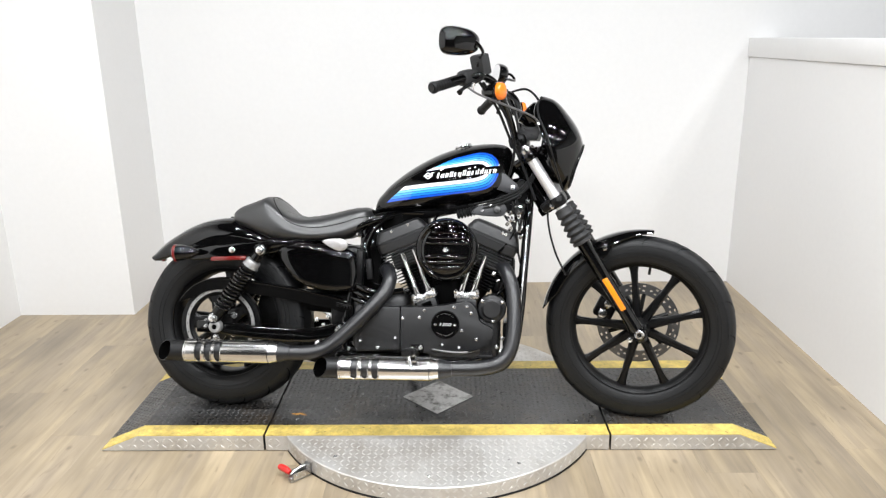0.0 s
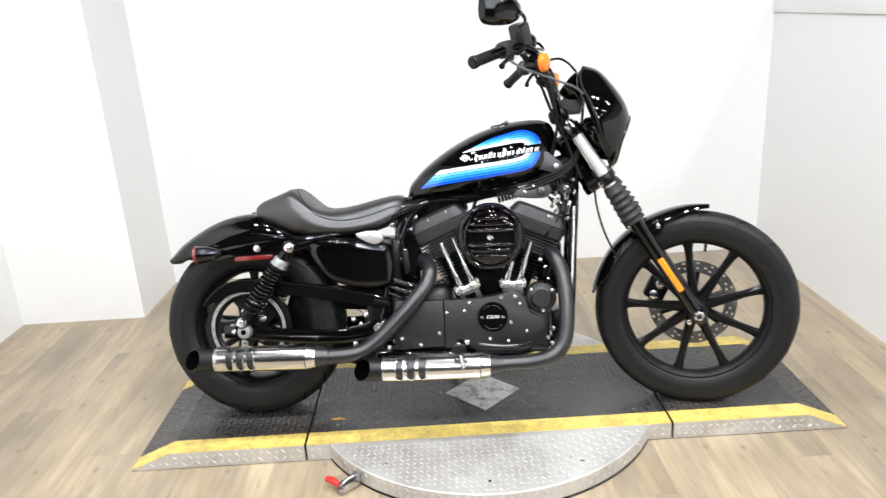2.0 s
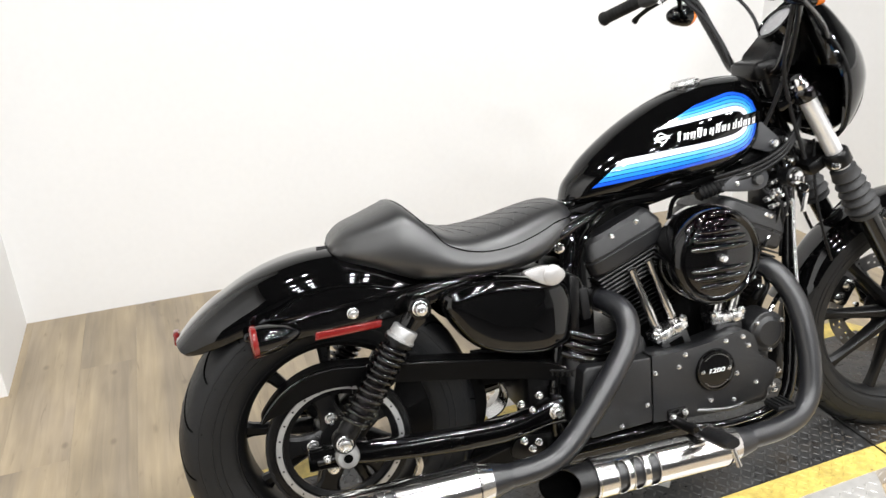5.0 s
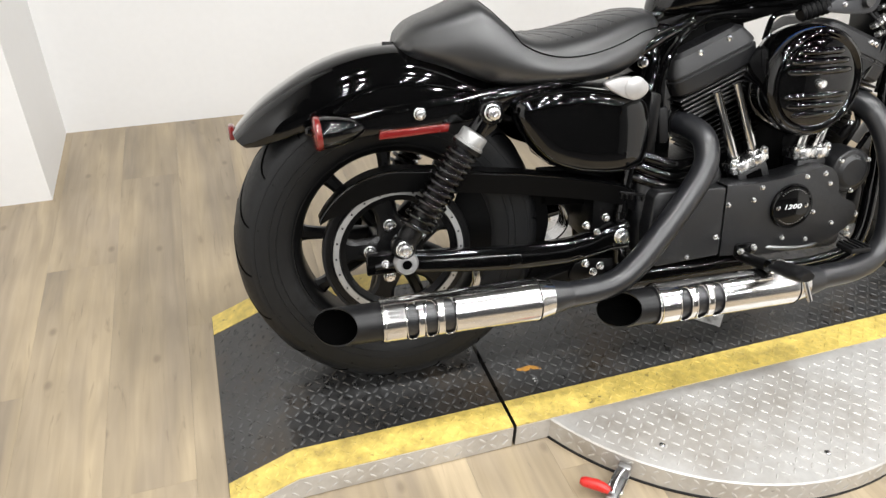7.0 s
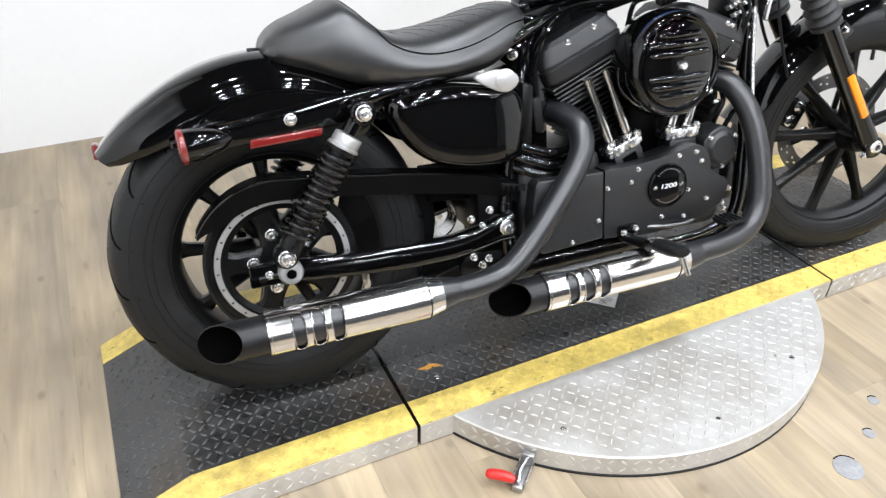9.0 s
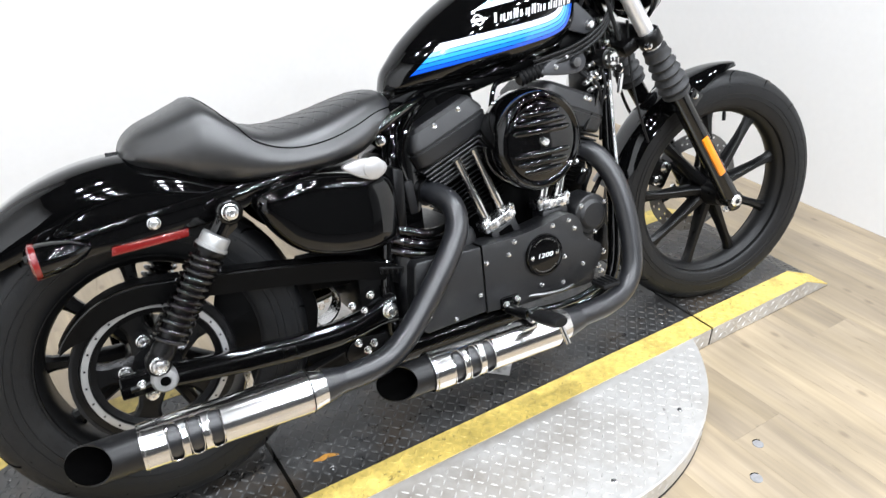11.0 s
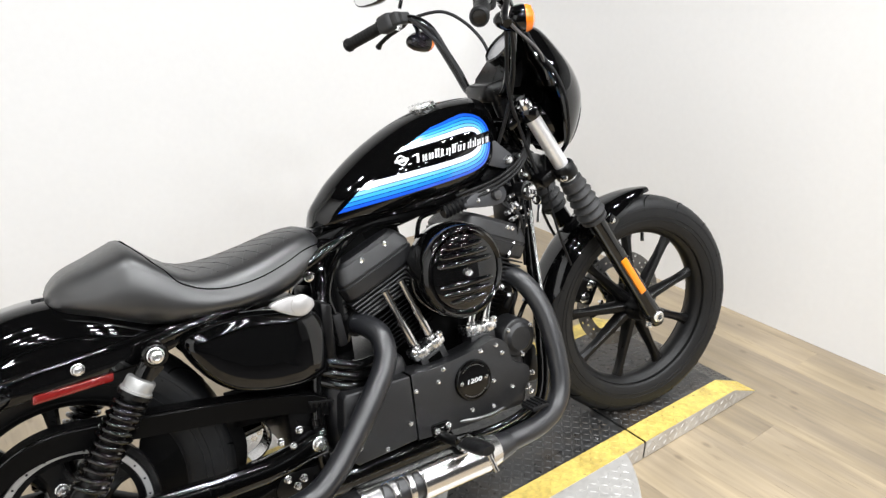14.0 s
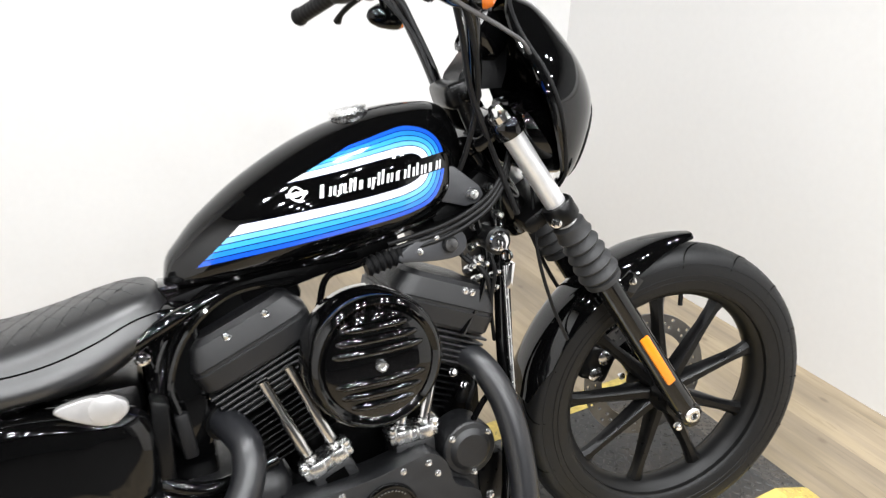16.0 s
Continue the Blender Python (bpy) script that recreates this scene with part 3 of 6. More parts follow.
def fairing_point(u, q, inset=0.0):
    col = lambda tab, c: smoothly(u, [(r[0], r[c]) for r in tab])
    mx, mz, ex, ez, w = col(mids, 1), col(mids, 2), col(edge, 1), col(edge, 2), col(edge, 3)
    k = (1 - abs(q) ** 2.3) ** 0.62 if abs(q) < 1 else 0.0
    return V(ex + (mx - ex) * k - inset * (0.5 + k), (w - inset) * math.copysign(abs(q) ** 0.95, q), ez + (mz - ez) * k)


qs = [math.sin(math.pi / 2 * (-1 + j / 16)) for j in range(33)]


def lamp_gap(p):
    """True inside the round opening for the headlamp."""
    return p.y ** 2 + (p.z - 0.913) ** 2 < 0.08 ** 2


bm = bmesh.new()
grid = [[[bm.verts.new(fairing_point(i / 36, q, inset)) for q in qs] for i in range(37)] for inset in (0.0, 0.005)]
n_q = len(qs)
gap = {(i, j) for i in range(36) for j in range(n_q - 1) if lamp_gap(fairing_point((i + 0.5) / 36, (qs[j] + qs[j + 1]) / 2))}
for i in range(36):
    for j in range(n_q - 1):
        if (i, j) in gap:
            continue
        for layer in grid:
            bm.faces.new((layer[i][j], layer[i][j + 1], layer[i + 1][j + 1], layer[i + 1][j]))
        for (a, b), nb in ((((i, j), (i, j + 1)), (i - 1, j)), (((i + 1, j), (i + 1, j + 1)), (i + 1, j)), (((i, j), (i + 1, j)), (i, j - 1)), (((i, j + 1), (i + 1, j + 1)), (i, j + 1))):
            if nb in gap or not (0 <= nb[0] < 36 and 0 <= nb[1] < n_q - 1):
                bm.faces.new((grid[0][a[0]][a[1]], grid[0][b[0]][b[1]], grid[1][b[0]][b[1]], grid[1][a[0]][a[1]]))
fairing = steered("fairing", bm, GLOSS, label="gloss black quarter fairing round the headlamp")
ring = []
for k in range(49):
    a = radians(-62 + 304 * k / 48)
    y, z = 0.081 * math.cos(a), 0.913 + 0.081 * math.sin(a)
    u = max(0.0, min(1.0, interp(-z, [(-r[2], r[0]) for r in mids])))
    w = smoothly(u, [(r[0], r[3]) for r in edge])
    if abs(y) < w * 0.97:
        ring.append(fairing_point(u, math.copysign((abs(y) / w) ** (1 / 0.95), y)) + V(0.001, 0, 0))
if len(ring) > 3:
    steered("lamp_opening_trim", tube(ring, 0.0022, 8, 1), BOOT, fairing, "black rubber trim round the headlamp opening")
tr = [fairing_point(i / 24, -0.985) + V(0, -0.001, 0) for i in range(25)]
for s in (-1, 1):
    line = [V(p.x, p.y * -s, p.z) for p in tr]
    steered("edge_trim", tube(line, 0.0035, 8, 1), BOOT, fairing)
headlamp = steered("headlamp", lathe([(0.03, -0.09), (0.06, -0.07), (0.074, -0.03), (0.078, 0.02), (0.08, 0.035), (0.076, 0.045), (0.07, 0.046), (0.068, 0.04)], (0.436, 0, 0.93), (0.995, 0, -0.1), 40, caps=False), GLOSS, label="round black headlamp shell")
steered("lens", lathe([(0.069, 0.04), (0.05, 0.046), (0.02, 0.05), (0, 0.051)], (0.436, 0, 0.93), (0.995, 0, -0.1), 40), GLASS, headlamp, "clear headlamp lens")
steered("headlamp_bracket", block((0.40, 0, 0.965), (0.09, 0.06, 0.05), 0.01), SATIN)
speedo = steered("speedometer", lathe([(0.03, -0.05), (0.043, -0.03), (0.045, 0.0), (0.047, 0.008), (0.043, 0.012), (0.04, 0.008)], (0.322, 0, 1.108), (-0.75, 0, 0.66), 36, caps=False), GLOSS, label="round speedometer in a black housing")
steered("dial", lathe([(0.0415, 0.006), (0, 0.007)], (0.322, 0, 1.108), (-0.75, 0, 0.66), 36), DIAL, speedo, "grey dial face")

# ---- handlebar and controls ----
BARS = pose(0, 0.021, 0) @ Matrix.Diagonal((1, 0.97, 1, 1)) @ Matrix.Translation((0.3, 0, 1.0)) @ pose(0, 0, 0, -2.4, 0, 0) @ Matrix.Translation((-0.3, 0, -1.0))


def on_bars(name, bm, mat, parent=bike, label=""):
    bm.transform(BARS @ STEER)
    return part(name, bm, mat, parent, label)



half_bar = [(0.29, 0.0, 1.005), (0.29, 0.06, 1.005), (0.288, 0.108, 1.012), (0.28, 0.15, 1.06), (0.262, 0.2, 1.13), (0.242, 0.235, 1.186), (0.203, 0.272, 1.214), (0.15, 0.318, 1.206), (0.065, 0.44, 1.161)]
pts = [(x, -y, z) for x, y, z in half_bar[:0:-1]] + half_bar
handlebar = on_bars("handlebar", tube(pts, 0.0127, 14, 5), GLOSS, label="black mini-ape handlebar")
bm = block((0.289, 0, 1.008), (0.066, 0.125, 0.046), 0.014, Matrix.Rotation(radians(-15), 3, "Y"), segments=3)
on_bars("riser_clamp", bm, SATIN, handlebar, "black cast handlebar clamp")
rows = [[V(x, y, z) for x, y in ((a, -w), (b, -w), (b, w), (a, w))] for z, a, b, w in ((1.012, 0.275, 0.36, 0.05), (1.04, 0.285, 0.37, 0.05), (1.075, 0.312, 0.375, 0.042), (1.1, 0.33, 0.37, 0.035))]
on_bars("instrument_bracket", skin(rows), SATIN, handlebar, "black instrument bracket")
for s in (-1, 1):
    loom = [(x + 0.006, s * (y - 0.016 * (z > 1.02)), z - 0.01) for x, y, z in half_bar[1:7]]
    on_bars("loom", tube(loom, 0.0068, 10, 6), BOOT, handlebar, "black wiring loom strapped to the bar")
    on_bars("riser", tube([(0.315, s * 0.05, 0.94), (0.30, s * 0.05, 0.975), (0.29, s * 0.05, 1.012)], [0.02, 0.019, 0.022], 16, 3), SATIN, handlebar)
    a, b = V(0.135, s * 0.325, 1.2), V(0.062, s * 0.443, 1.159)
    d = (b - a).normalized()
    prof = [(0.013, -0.002), (0.0185, 0), (0.0185, 0.006)]
    for k in range(9):
        prof += [(0.0165, 0.014 + k * 0.0125), (0.0172, 0.016 + k * 0.0125), (0.0172, 0.024 + k * 0.0125)]
    prof += [(0.018, 0.13), (0.0195, 0.132), (0.0195, 0.14), (0.016, 0.145), (0, 0.145)]
    on_bars("grip", lathe(prof, a - d * 0.006, d, 20), BOOT, handlebar, "ribbed black rubber grip")
    turn = d.to_track_quat("Z", "Y").to_matrix()
    bm = block(a - d * 0.028, (0.048, 0.05, 0.054), 0.014, turn, segments=3)
    block(a - d * 0.06, (0.034, 0.036, 0.03), 0.008, turn, bm)
    if s < 0:
        block(a - d * 0.075 + V(0.018, 0, 0.032), (0.056, 0.07, 0.043), 0.008, turn, bm)
    else:
        block(a - d * 0.06 + V(0.02, 0, 0.0), (0.04, 0.03, 0.03), 0.006, turn, bm)
    switch = on_bars("switch_housing", bm, GAITER, bike, "black switch housing")
    for q in (0.018, 0.03, 0.042):
        on_bars("switch_button", block(a - d * q + V(-0.022, 0, 0.006), (0.008, 0.009, 0.012), 0.002, turn), BOOT, switch)
    lever = [a - d * 0.06 + V(0.035, 0, -0.002), a - d * 0.02 + V(0.052, 0, -0.006), a + d * 0.03 + V(0.05, 0, -0.012), a + d * 0.065 + V(0.05, 0, -0.02), a + d * 0.088 + V(0.056, 0, -0.026)]
    on_bars("brake_lever" if s < 0 else "clutch_lever", tube(lever, [0.008, 0.007, 0.0065, 0.006, 0.0095], 10, 5), SATIN, handlebar, "black blade lever")
    # mirror
    m0 = V(0.15, s * 0.405, 1.308)
    stem = tube([a - d * 0.05 + V(0.022, 0, 0.03), a - d * 0.045 + V(0.036, s * 0.005, 0.06), m0 + V(0.068, -s * 0.028, -0.03), m0 + V(0.05, -s * 0.012, -0.004), m0 + V(0.02, -s * 0.005, 0.006)], 0.0055, 10, 6)
    mirror = on_bars("mirror", stem, GLOSS, bike, "black oval mirror on a thin stem")
    rows = []
    face = (V(-0.72, 0.68, 0.05) if s < 0 else V(-0.9, -0.36, 0.1)).normalized()
    out = V(0, 0, 1).cross(face).normalized()
    upw = face.cross(out)
    for dep, k in ((0.014, 0.97), (0.012, 1.0), (0.002, 1.0), (-0.01, 0.96), (-0.022, 0.82), (-0.031, 0.5), (-0.034, 0.08)):
        rows.append([m0 + face * dep + out * (0.073 * k * math.copysign(abs(math.cos(t)) ** 0.72, math.cos(t))) + upw * ((0.044 - s * 0.009 * math.cos(t)) * k * math.copysign(abs(math.sin(t)) ** 0.72, math.sin(t)))
                     for t in (2 * math.pi * j / 32 for j in range(32))])
    on_bars("mirror_shell", skin(rows), GLOSS, mirror)
    rows = [[m0 + face * 0.0148 + out * (0.069 * k * math.copysign(abs(math.cos(t)) ** 0.72, math.cos(t))) + upw * ((0.04 - s * 0.009 * math.cos(t)) * k * math.copysign(abs(math.sin(t)) ** 0.72, math.sin(t)))
             for t in (2 * math.pi * j / 32 for j in range(32))] for k in (1, 0.02)]
    on_bars("mirror_glass", skin(rows, caps=False), GLASS, mirror)
    # front turn signal
    c = V(0.25, s * (0.3 if s > 0 else 0.272), 1.153 if s > 0 else 1.164)
    sig = on_bars("turn_signal", lathe([(0.004, -0.062), (0.014, -0.055), (0.024, -0.036), (0.029, -0.012), (0.0305, 0.0), (0.0305, 0.006)], c, (0.93, s * 0.36, 0.0), 28), GLOSS, label="black bullet turn signal")
    on_bars("lens", lathe([(0.029, 0.004), (0.0295, 0.012), (0.026, 0.021), (0.015, 0.027), (0, 0.029)], c, (0.93, s * 0.36, 0.0), 28), AMBER, sig, "amber lens")
    on_bars("signal_stem", tube([c + V(-0.02, -s * 0.02, 0.01), c + V(-0.03, -s * 0.035, 0.035), V(0.212, s * 0.262, 1.2)], 0.007, 10, 4), GLOSS, sig)

# cables and hoses from the controls
for pts, r in (
    ([(0.19, -0.27, 1.2), (0.235, -0.185, 1.12), (0.27, -0.12, 1.02), (0.31, -0.09, 0.93), (0.36, -0.09, 0.80)], 0.005),
    ([(0.20, -0.26, 1.2), (0.26, -0.17, 1.1), (0.285, -0.1, 0.99), (0.25, -0.07, 0.86), (0.18, -0.07, 0.80)], 0.005),
    ([(0.19, 0.30, 1.2), (0.29, 0.24, 1.21), (0.36, 0.16, 1.12), (0.36, 0.11, 0.98), (0.33, 0.09, 0.86)], 0.0045),
    ([(0.19, 0.26, 1.2), (0.245, 0.185, 1.12), (0.275, 0.12, 1.02), (0.30, 0.09, 0.92), (0.31, 0.08, 0.84)], 0.005),
    ([(0.40, -0.06, 0.84), (0.405, -0.075, 0.72), (0.43, -0.08, 0.62), (0.47, -0.07, 0.53)], 0.0035),
):
    steered("control_cable", tube(pts, r, 8, 8), BOOT, label="black control cable")
for pts in ([(0.16, -0.315, 1.18), (0.2, -0.28, 1.155), (0.3, -0.19, 1.115), (0.36, -0.13, 1.085), (0.4, -0.09, 1.03)],):
    steered("control_cable", tube(pts, 0.0036, 8, 8), CABLE, label="grey sleeved control cable")
for s in (-1, 1):
    steered("lever_pivot", lathe([(0.009, -0.012), (0.009, 0.012), (0.005, 0.014)], (0.17, s * 0.3, 1.185), (0.3, 0, 1), 14), BOLT, handlebar)
bm = block((0.612, 0.085, 0.385), (0.075, 0.05, 0.085), 0.014, Matrix.Rotation(radians(25), 3, "Y"), segments=3)
caliper = steered("brake_caliper", bm, SATIN, label="black front brake caliper")
for q in (-0.018, 0.018):
    steered("piston", lathe([(0.017, 0), (0.017, 0.006), (0.012, 0.009), (0, 0.009)], (0.612 + q * 0.6, 0.059, 0.385 + q), (0, -1, 0), 20), STEEL, caliper)
steered("brake_hose", tube([(0.60, 0.1, 0.43), (0.56, 0.11, 0.52), (0.5, 0.1, 0.62), (0.42, 0.06, 0.78)], 0.0045, 8, 6), BOOT)

# ---- fuel tank ----
TOP = [(-0.243, 0.748), (-0.235, 0.785), (-0.215, 0.812), (-0.18, 0.849), (-0.1, 0.908), (0.0, 0.96), (0.1, 0.99), (0.18, 0.998), (0.235, 0.993), (0.262, 0.972), (0.277, 0.925)]
LOW = [(-0.243, 0.742), (-0.2, 0.737), (-0.11, 0.741), (0.05, 0.762), (0.16, 0.782), (0.215, 0.80), (0.25, 0.83), (0.277, 0.905)]
WID = [(-0.243, 0.016), (-0.225, 0.038), (-0.19, 0.058), (-0.13, 0.078), (-0.05, 0.096), (0.03, 0.105), (0.1, 0.106), (0.16, 0.099), (0.21, 0.083), (0.25, 0.058), (0.277, 0.02)]


def tank_half(x, f):
    """Half the tank's width at x, at the fraction f of its height."""
    v = 2 * f - 1 + 0.16 * (1 - f) * f * 4
    v = max(-1, min(1, v))
    return smoothly(x, WID) * (1 - abs(v) ** (3.2 if v < 0 else 2.4)) ** (0.55 if v < 0 else 0.57)


rows = []
xs = [-0.243 + 0.52 * (0.5 - 0.5 * math.cos(math.pi * i / 44)) for i in range(45)]
fs = [0.5 - 0.5 * math.cos(math.pi * j / 22) for j in range(23)]
for x in xs:
    lo, hi = smoothly(x, LOW), smoothly(x, TOP)
    rows.append([V(x, -tank_half(x, f), lo + (hi - lo) * f) for f in fs] + [V(x, tank_half(x, f), lo + (hi - lo) * f) for f in fs[-2:0:-1]])
tank = part("fuel_tank", skin(rows), GLOSS, bike, "gloss black peanut fuel tank with blue and white stripes", sharp=60)


def on_tank(x, z, side, lift):
    lo, hi = smoothly(x, LOW), smoothly(x, TOP)
    f = (z - lo) / (hi - lo)
    f = max(0.02, min(0.98, f))
    y = tank_half(x, f)
    e = 0.003
    slope = (tank_half(x, min(0.99, f + e)) - tank_half(x, max(0.01, f - e))) / (2 * e * (hi - lo))
    nrm = V(0, 1, -slope).normalized()
    return V(x, side * (y + lift * nrm.y), z + lift * nrm.z)


OUT = [(-0.193, 0.777), (-0.13, 0.786), (-0.05, 0.796), (0.03, 0.806), (0.1, 0.815), (0.15, 0.823), (0.188, 0.837), (0.21, 0.866), (0.218, 0.9), (0.212, 0.932), (0.19, 0.952), (0.155, 0.96), (0.12, 0.954), (0.09, 0.946), (0.058, 0.938)]
INN = [(-0.122, 0.837), (-0.08, 0.842), (-0.01, 0.85), (0.05, 0.856), (0.1, 0.862), (0.135, 0.868), (0.158, 0.876), (0.17, 0.886), (0.173, 0.898), (0.17, 0.909), (0.158, 0.916), (0.135, 0.916), (0.09, 0.91), (0.03, 0.901), (-0.047, 0.89)]


def band(k0, k1, side, lift):
    o, i = spline([(x, 0, z) for x, z in OUT], 4), spline([(x, 0, z) for x, z in INN], 4)
    n = 3
    rows = []
    for a, b in zip(o, i):
        row = []
        for q in range(n + 1):
            p = a.lerp(b, k0 + (k1 - k0) * q / n)
            row.append(on_tank(p.x, p.z, side, lift))
        rows.append(row)
    return skin(rows, around=False)


for side in (-1, 1):
    cuts = [0, 0.17, 0.35, 0.53, 0.71, 1.0]
    for k in range(5):
        mat = [BLUES[0], BLUES[1], BLUES[2], BLUES[3], WHITE][k]
        part("stripe", band(cuts[k] + 0.016, cuts[k + 1] - 0.016, side, 0.0012), mat, tank, "white stripe" if k == 4 else "blue stripe", sharp=80)
    part("stripe_edge", band(-0.012, 0.995, side, 0.0006), LINE, tank, sharp=80)
    # a black field, lettering and badge as plain white shapes
    rows = [[on_tank(x, 0.8585 + (x + 0.01) * 0.115 + 0.026 * q / 4 + 0.002, side, 0.0018) for q in range(5)] for x in (0.14 + 0.0925 * i / 12 for i in range(13))]
    part("black_field", skin(rows, around=False), GLOSS, tank, sharp=80)
    # uneven slanted bars: one or two to a letter, the first of each word taller
    x = -0.004
    for k in range(14):
        tall = k in (0, 3, 6)
        for q in range(2 if k % 4 else 1):
            h = (0.0192 if tall or (k in (9, 10) and q) else 0.0138)
            low = -0.004 if k == 5 and q else 0.0
            wide = 0.0062 if k % 4 == 0 else 0.0042
            bm = bmesh.new()
            base = 0.8638 + (x + 0.01) * 0.107
            pts = [on_tank(x + u + v * 0.22, base + u * 0.107 + v, side, 0.0026) for v in (low, h * 0.5, h) for u in (0, wide)]
            vs = [bm.verts.new(p) for p in pts]
            bm.faces.new((vs[0], vs[1], vs[3], vs[2])), bm.faces.new((vs[2], vs[3], vs[5], vs[4]))
            part("lettering_bar", bm, WHITE, tank, sharp=80)
            x += wide + 0.0026
        x += 0.0056 if k % 4 == 0 else 0.0022
    bm = bmesh.new()
    for k0, k1 in ((0.7, 1.0), (0.0, 0.36)):
        rows = []
        for j in range(25):
            t = 2 * math.pi * j / 24
            rows.append([on_tank(-0.036 + 0.0125 * k * math.cos(t), 0.8735 + 0.0118 * k * math.sin(t) * (1 - 0.25 * abs(math.cos(t))), side, 0.002) for k in (k0 + 1e-3, k1)])
        skin(rows, around=False, bm=bm)
    rows = [[on_tank(-0.052 + 0.032 * i / 6, 0.8705 + 0.006 * q + 0.11 * 0.032 * (i / 6 - 0.5), side, 0.0021) for q in (0, 1)] for i in range(7)]
    skin(rows, around=False, bm=bm)
    part("badge", bm, WHITE, tank, "small white emblem", sharp=80)
cap = part("filler_cap", lathe([(0.03, -0.01), (0.032, 0), (0.034, 0.002), (0.03, 0.0035), (0.03, 0.005), (0.032, 0.0065), (0.0315, 0.01), (0.026, 0.0125), (0, 0.0135)], (0.084, -0.002, 0.984), (-0.16, 0, 0.987), 28), BOLT, tank, "chrome filler cap")
part("tank_seam", tube([(x, s * (tank_half(x, 0.03) + 0.004), smoothly(x, LOW) + 0.006) for s, x in ((-1, -0.22), (-1, -0.15), (-1, -0.05), (-1, 0.05), (-1, 0.15), (-1, 0.21))], 0.004, 8, 4), GLOSS, tank)
part("tank_mount", block((-0.237, 0, 0.742), (0.03, 0.07, 0.02), 0.004), GLOSS, tank)

# ---- frame ----
for name, pts, r in (
    ("frame_tube", [(0.33, -0.03, 0.83), (0.325, -0.055, 0.72), (0.312, -0.075, 0.55), (0.30, -0.1, 0.38), (0.272, -0.12, 0.24), (0.2, -0.125, 0.185), (0.0, -0.125, 0.175), (-0.28, -0.12, 0.18), (-0.325, -0.115, 0.24), (-0.33, -0.11, 0.36)], 0.0155),
    ("frame_tube", [(0.33, 0.03, 0.83), (0.325, 0.055, 0.72), (0.312, 0.075, 0.55), (0.30, 0.1, 0.38), (0.272, 0.12, 0.24), (0.2, 0.125, 0.185), (0.0, 0.125, 0.175), (-0.28, 0.12, 0.18), (-0.325, 0.115, 0.24), (-0.33, 0.11, 0.36)], 0.0155),
    ("frame_tube", [(0.31, 0, 0.86), (0.2, 0, 0.83), (0.0, 0, 0.77), (-0.2, 0, 0.715), (-0.32, 0, 0.69)], 0.022),
    ("frame_tube", [(-0.24, -0.035, 0.712), (-0.3, -0.075, 0.68), (-0.42, -0.1, 0.645), (-0.55, -0.115, 0.625), (-0.64, -0.12, 0.61)], 0.013),
    ("frame_tube", [(-0.24, 0.035, 0.712), (-0.3, 0.075, 0.68), (-0.42, 0.1, 0.645), (-0.55, 0.115, 0.625), (-0.64, 0.12, 0.61)], 0.013),
    ("frame_tube", [(-0.33, -0.11, 0.34), (-0.31, -0.1, 0.45), (-0.275, -0.085, 0.58), (-0.25, -0.06, 0.69)], 0.0135),
    ("frame_tube", [(-0.33, 0.11, 0.34), (-0.31, 0.1, 0.45), (-0.275, 0.085, 0.58), (-0.25, 0.06, 0.69)], 0.0135),
):
    part(name, tube(pts, r, 14, 5), GLOSS, bike, "gloss black frame tube")
gusset = part("neck_gusset", plate([(0.2, 0.8), (0.3, 0.87), (0.335, 0.85), (0.34, 0.79), (0.318, 0.745), (0.26, 0.74), (0.215, 0.765)], -0.045, 0.045, 0.006), PLASTIC_SHADE, bike)
upper = part("upper_bracket", plate([(0.2, 0.89), (0.238, 0.886), (0.283, 0.848), (0.29, 0.832), (0.28, 0.82), (0.255, 0.815), (0.2, 0.832)], -0.074, -0.062, 0.003), BRACKET, bike, "grey cast bracket below the tank")
part("bracket_bolt", lathe([(0.0105, 0), (0.0105, 0.006), (0.008, 0.01), (0, 0.011)], (0.267, -0.074, 0.836), (0, -1, 0), 18), BOLT, upper)
for k in range(3):
    e = 0.0105 * k
    part("control_cable", tube([(0.345, -0.07, 0.9 - e), (0.327, -0.078, 0.866 - e), (0.295, -0.086, 0.833 - e), (0.256, -0.09, 0.811 - e), (0.21, -0.088, 0.793 - e), (0.165, -0.082, 0.782 - e), (0.11, -0.07, 0.77 - e)], 0.0042, 8, 6), BOOT, bike, "black control cable")
bolts("gusset_bolt", [(0.31, -0.045, 0.84), (0.322, -0.045, 0.79), (0.29, -0.045, 0.805), (0.27, -0.045, 0.775)], (0, -1, 0), 0.008, 0.03, BOLT, gusset)
# added bright tube stands in for the reflection along the gloss downtube
part("downtube_glint", tube([(0.322, -0.075, 0.7), (0.316, -0.088, 0.6), (0.306, -0.11, 0.48), (0.296, -0.122, 0.38)], 0.0055, 10, 5), STEEL, bike, "bright steel strip in place of the downtube's reflection")
bm = plate(smooth2d([(0.12, 0.742), (0.14, 0.764), (0.2, 0.785), (0.236, 0.778), (0.248, 0.755), (0.234, 0.735), (0.2, 0.731), (0.15, 0.735)], 3), -0.085, -0.055, 0.004)
bracket = part("engine_bracket", bm, BRACKET, bike, "dark grey upper engine bracket")
part("bracket_bolt", lathe([(0.014, 0), (0.014, 0.006), (0.011, 0.011), (0, 0.012)], (0.214, -0.085, 0.757), (0, -1, 0), 20), DARKSTEEL, bracket)
bolts("bracket_screw", [(0.16, -0.085, 0.752), (0.19, -0.085, 0.772)], (0, -1, 0), 0.005, 0.005, BOLT, bracket)
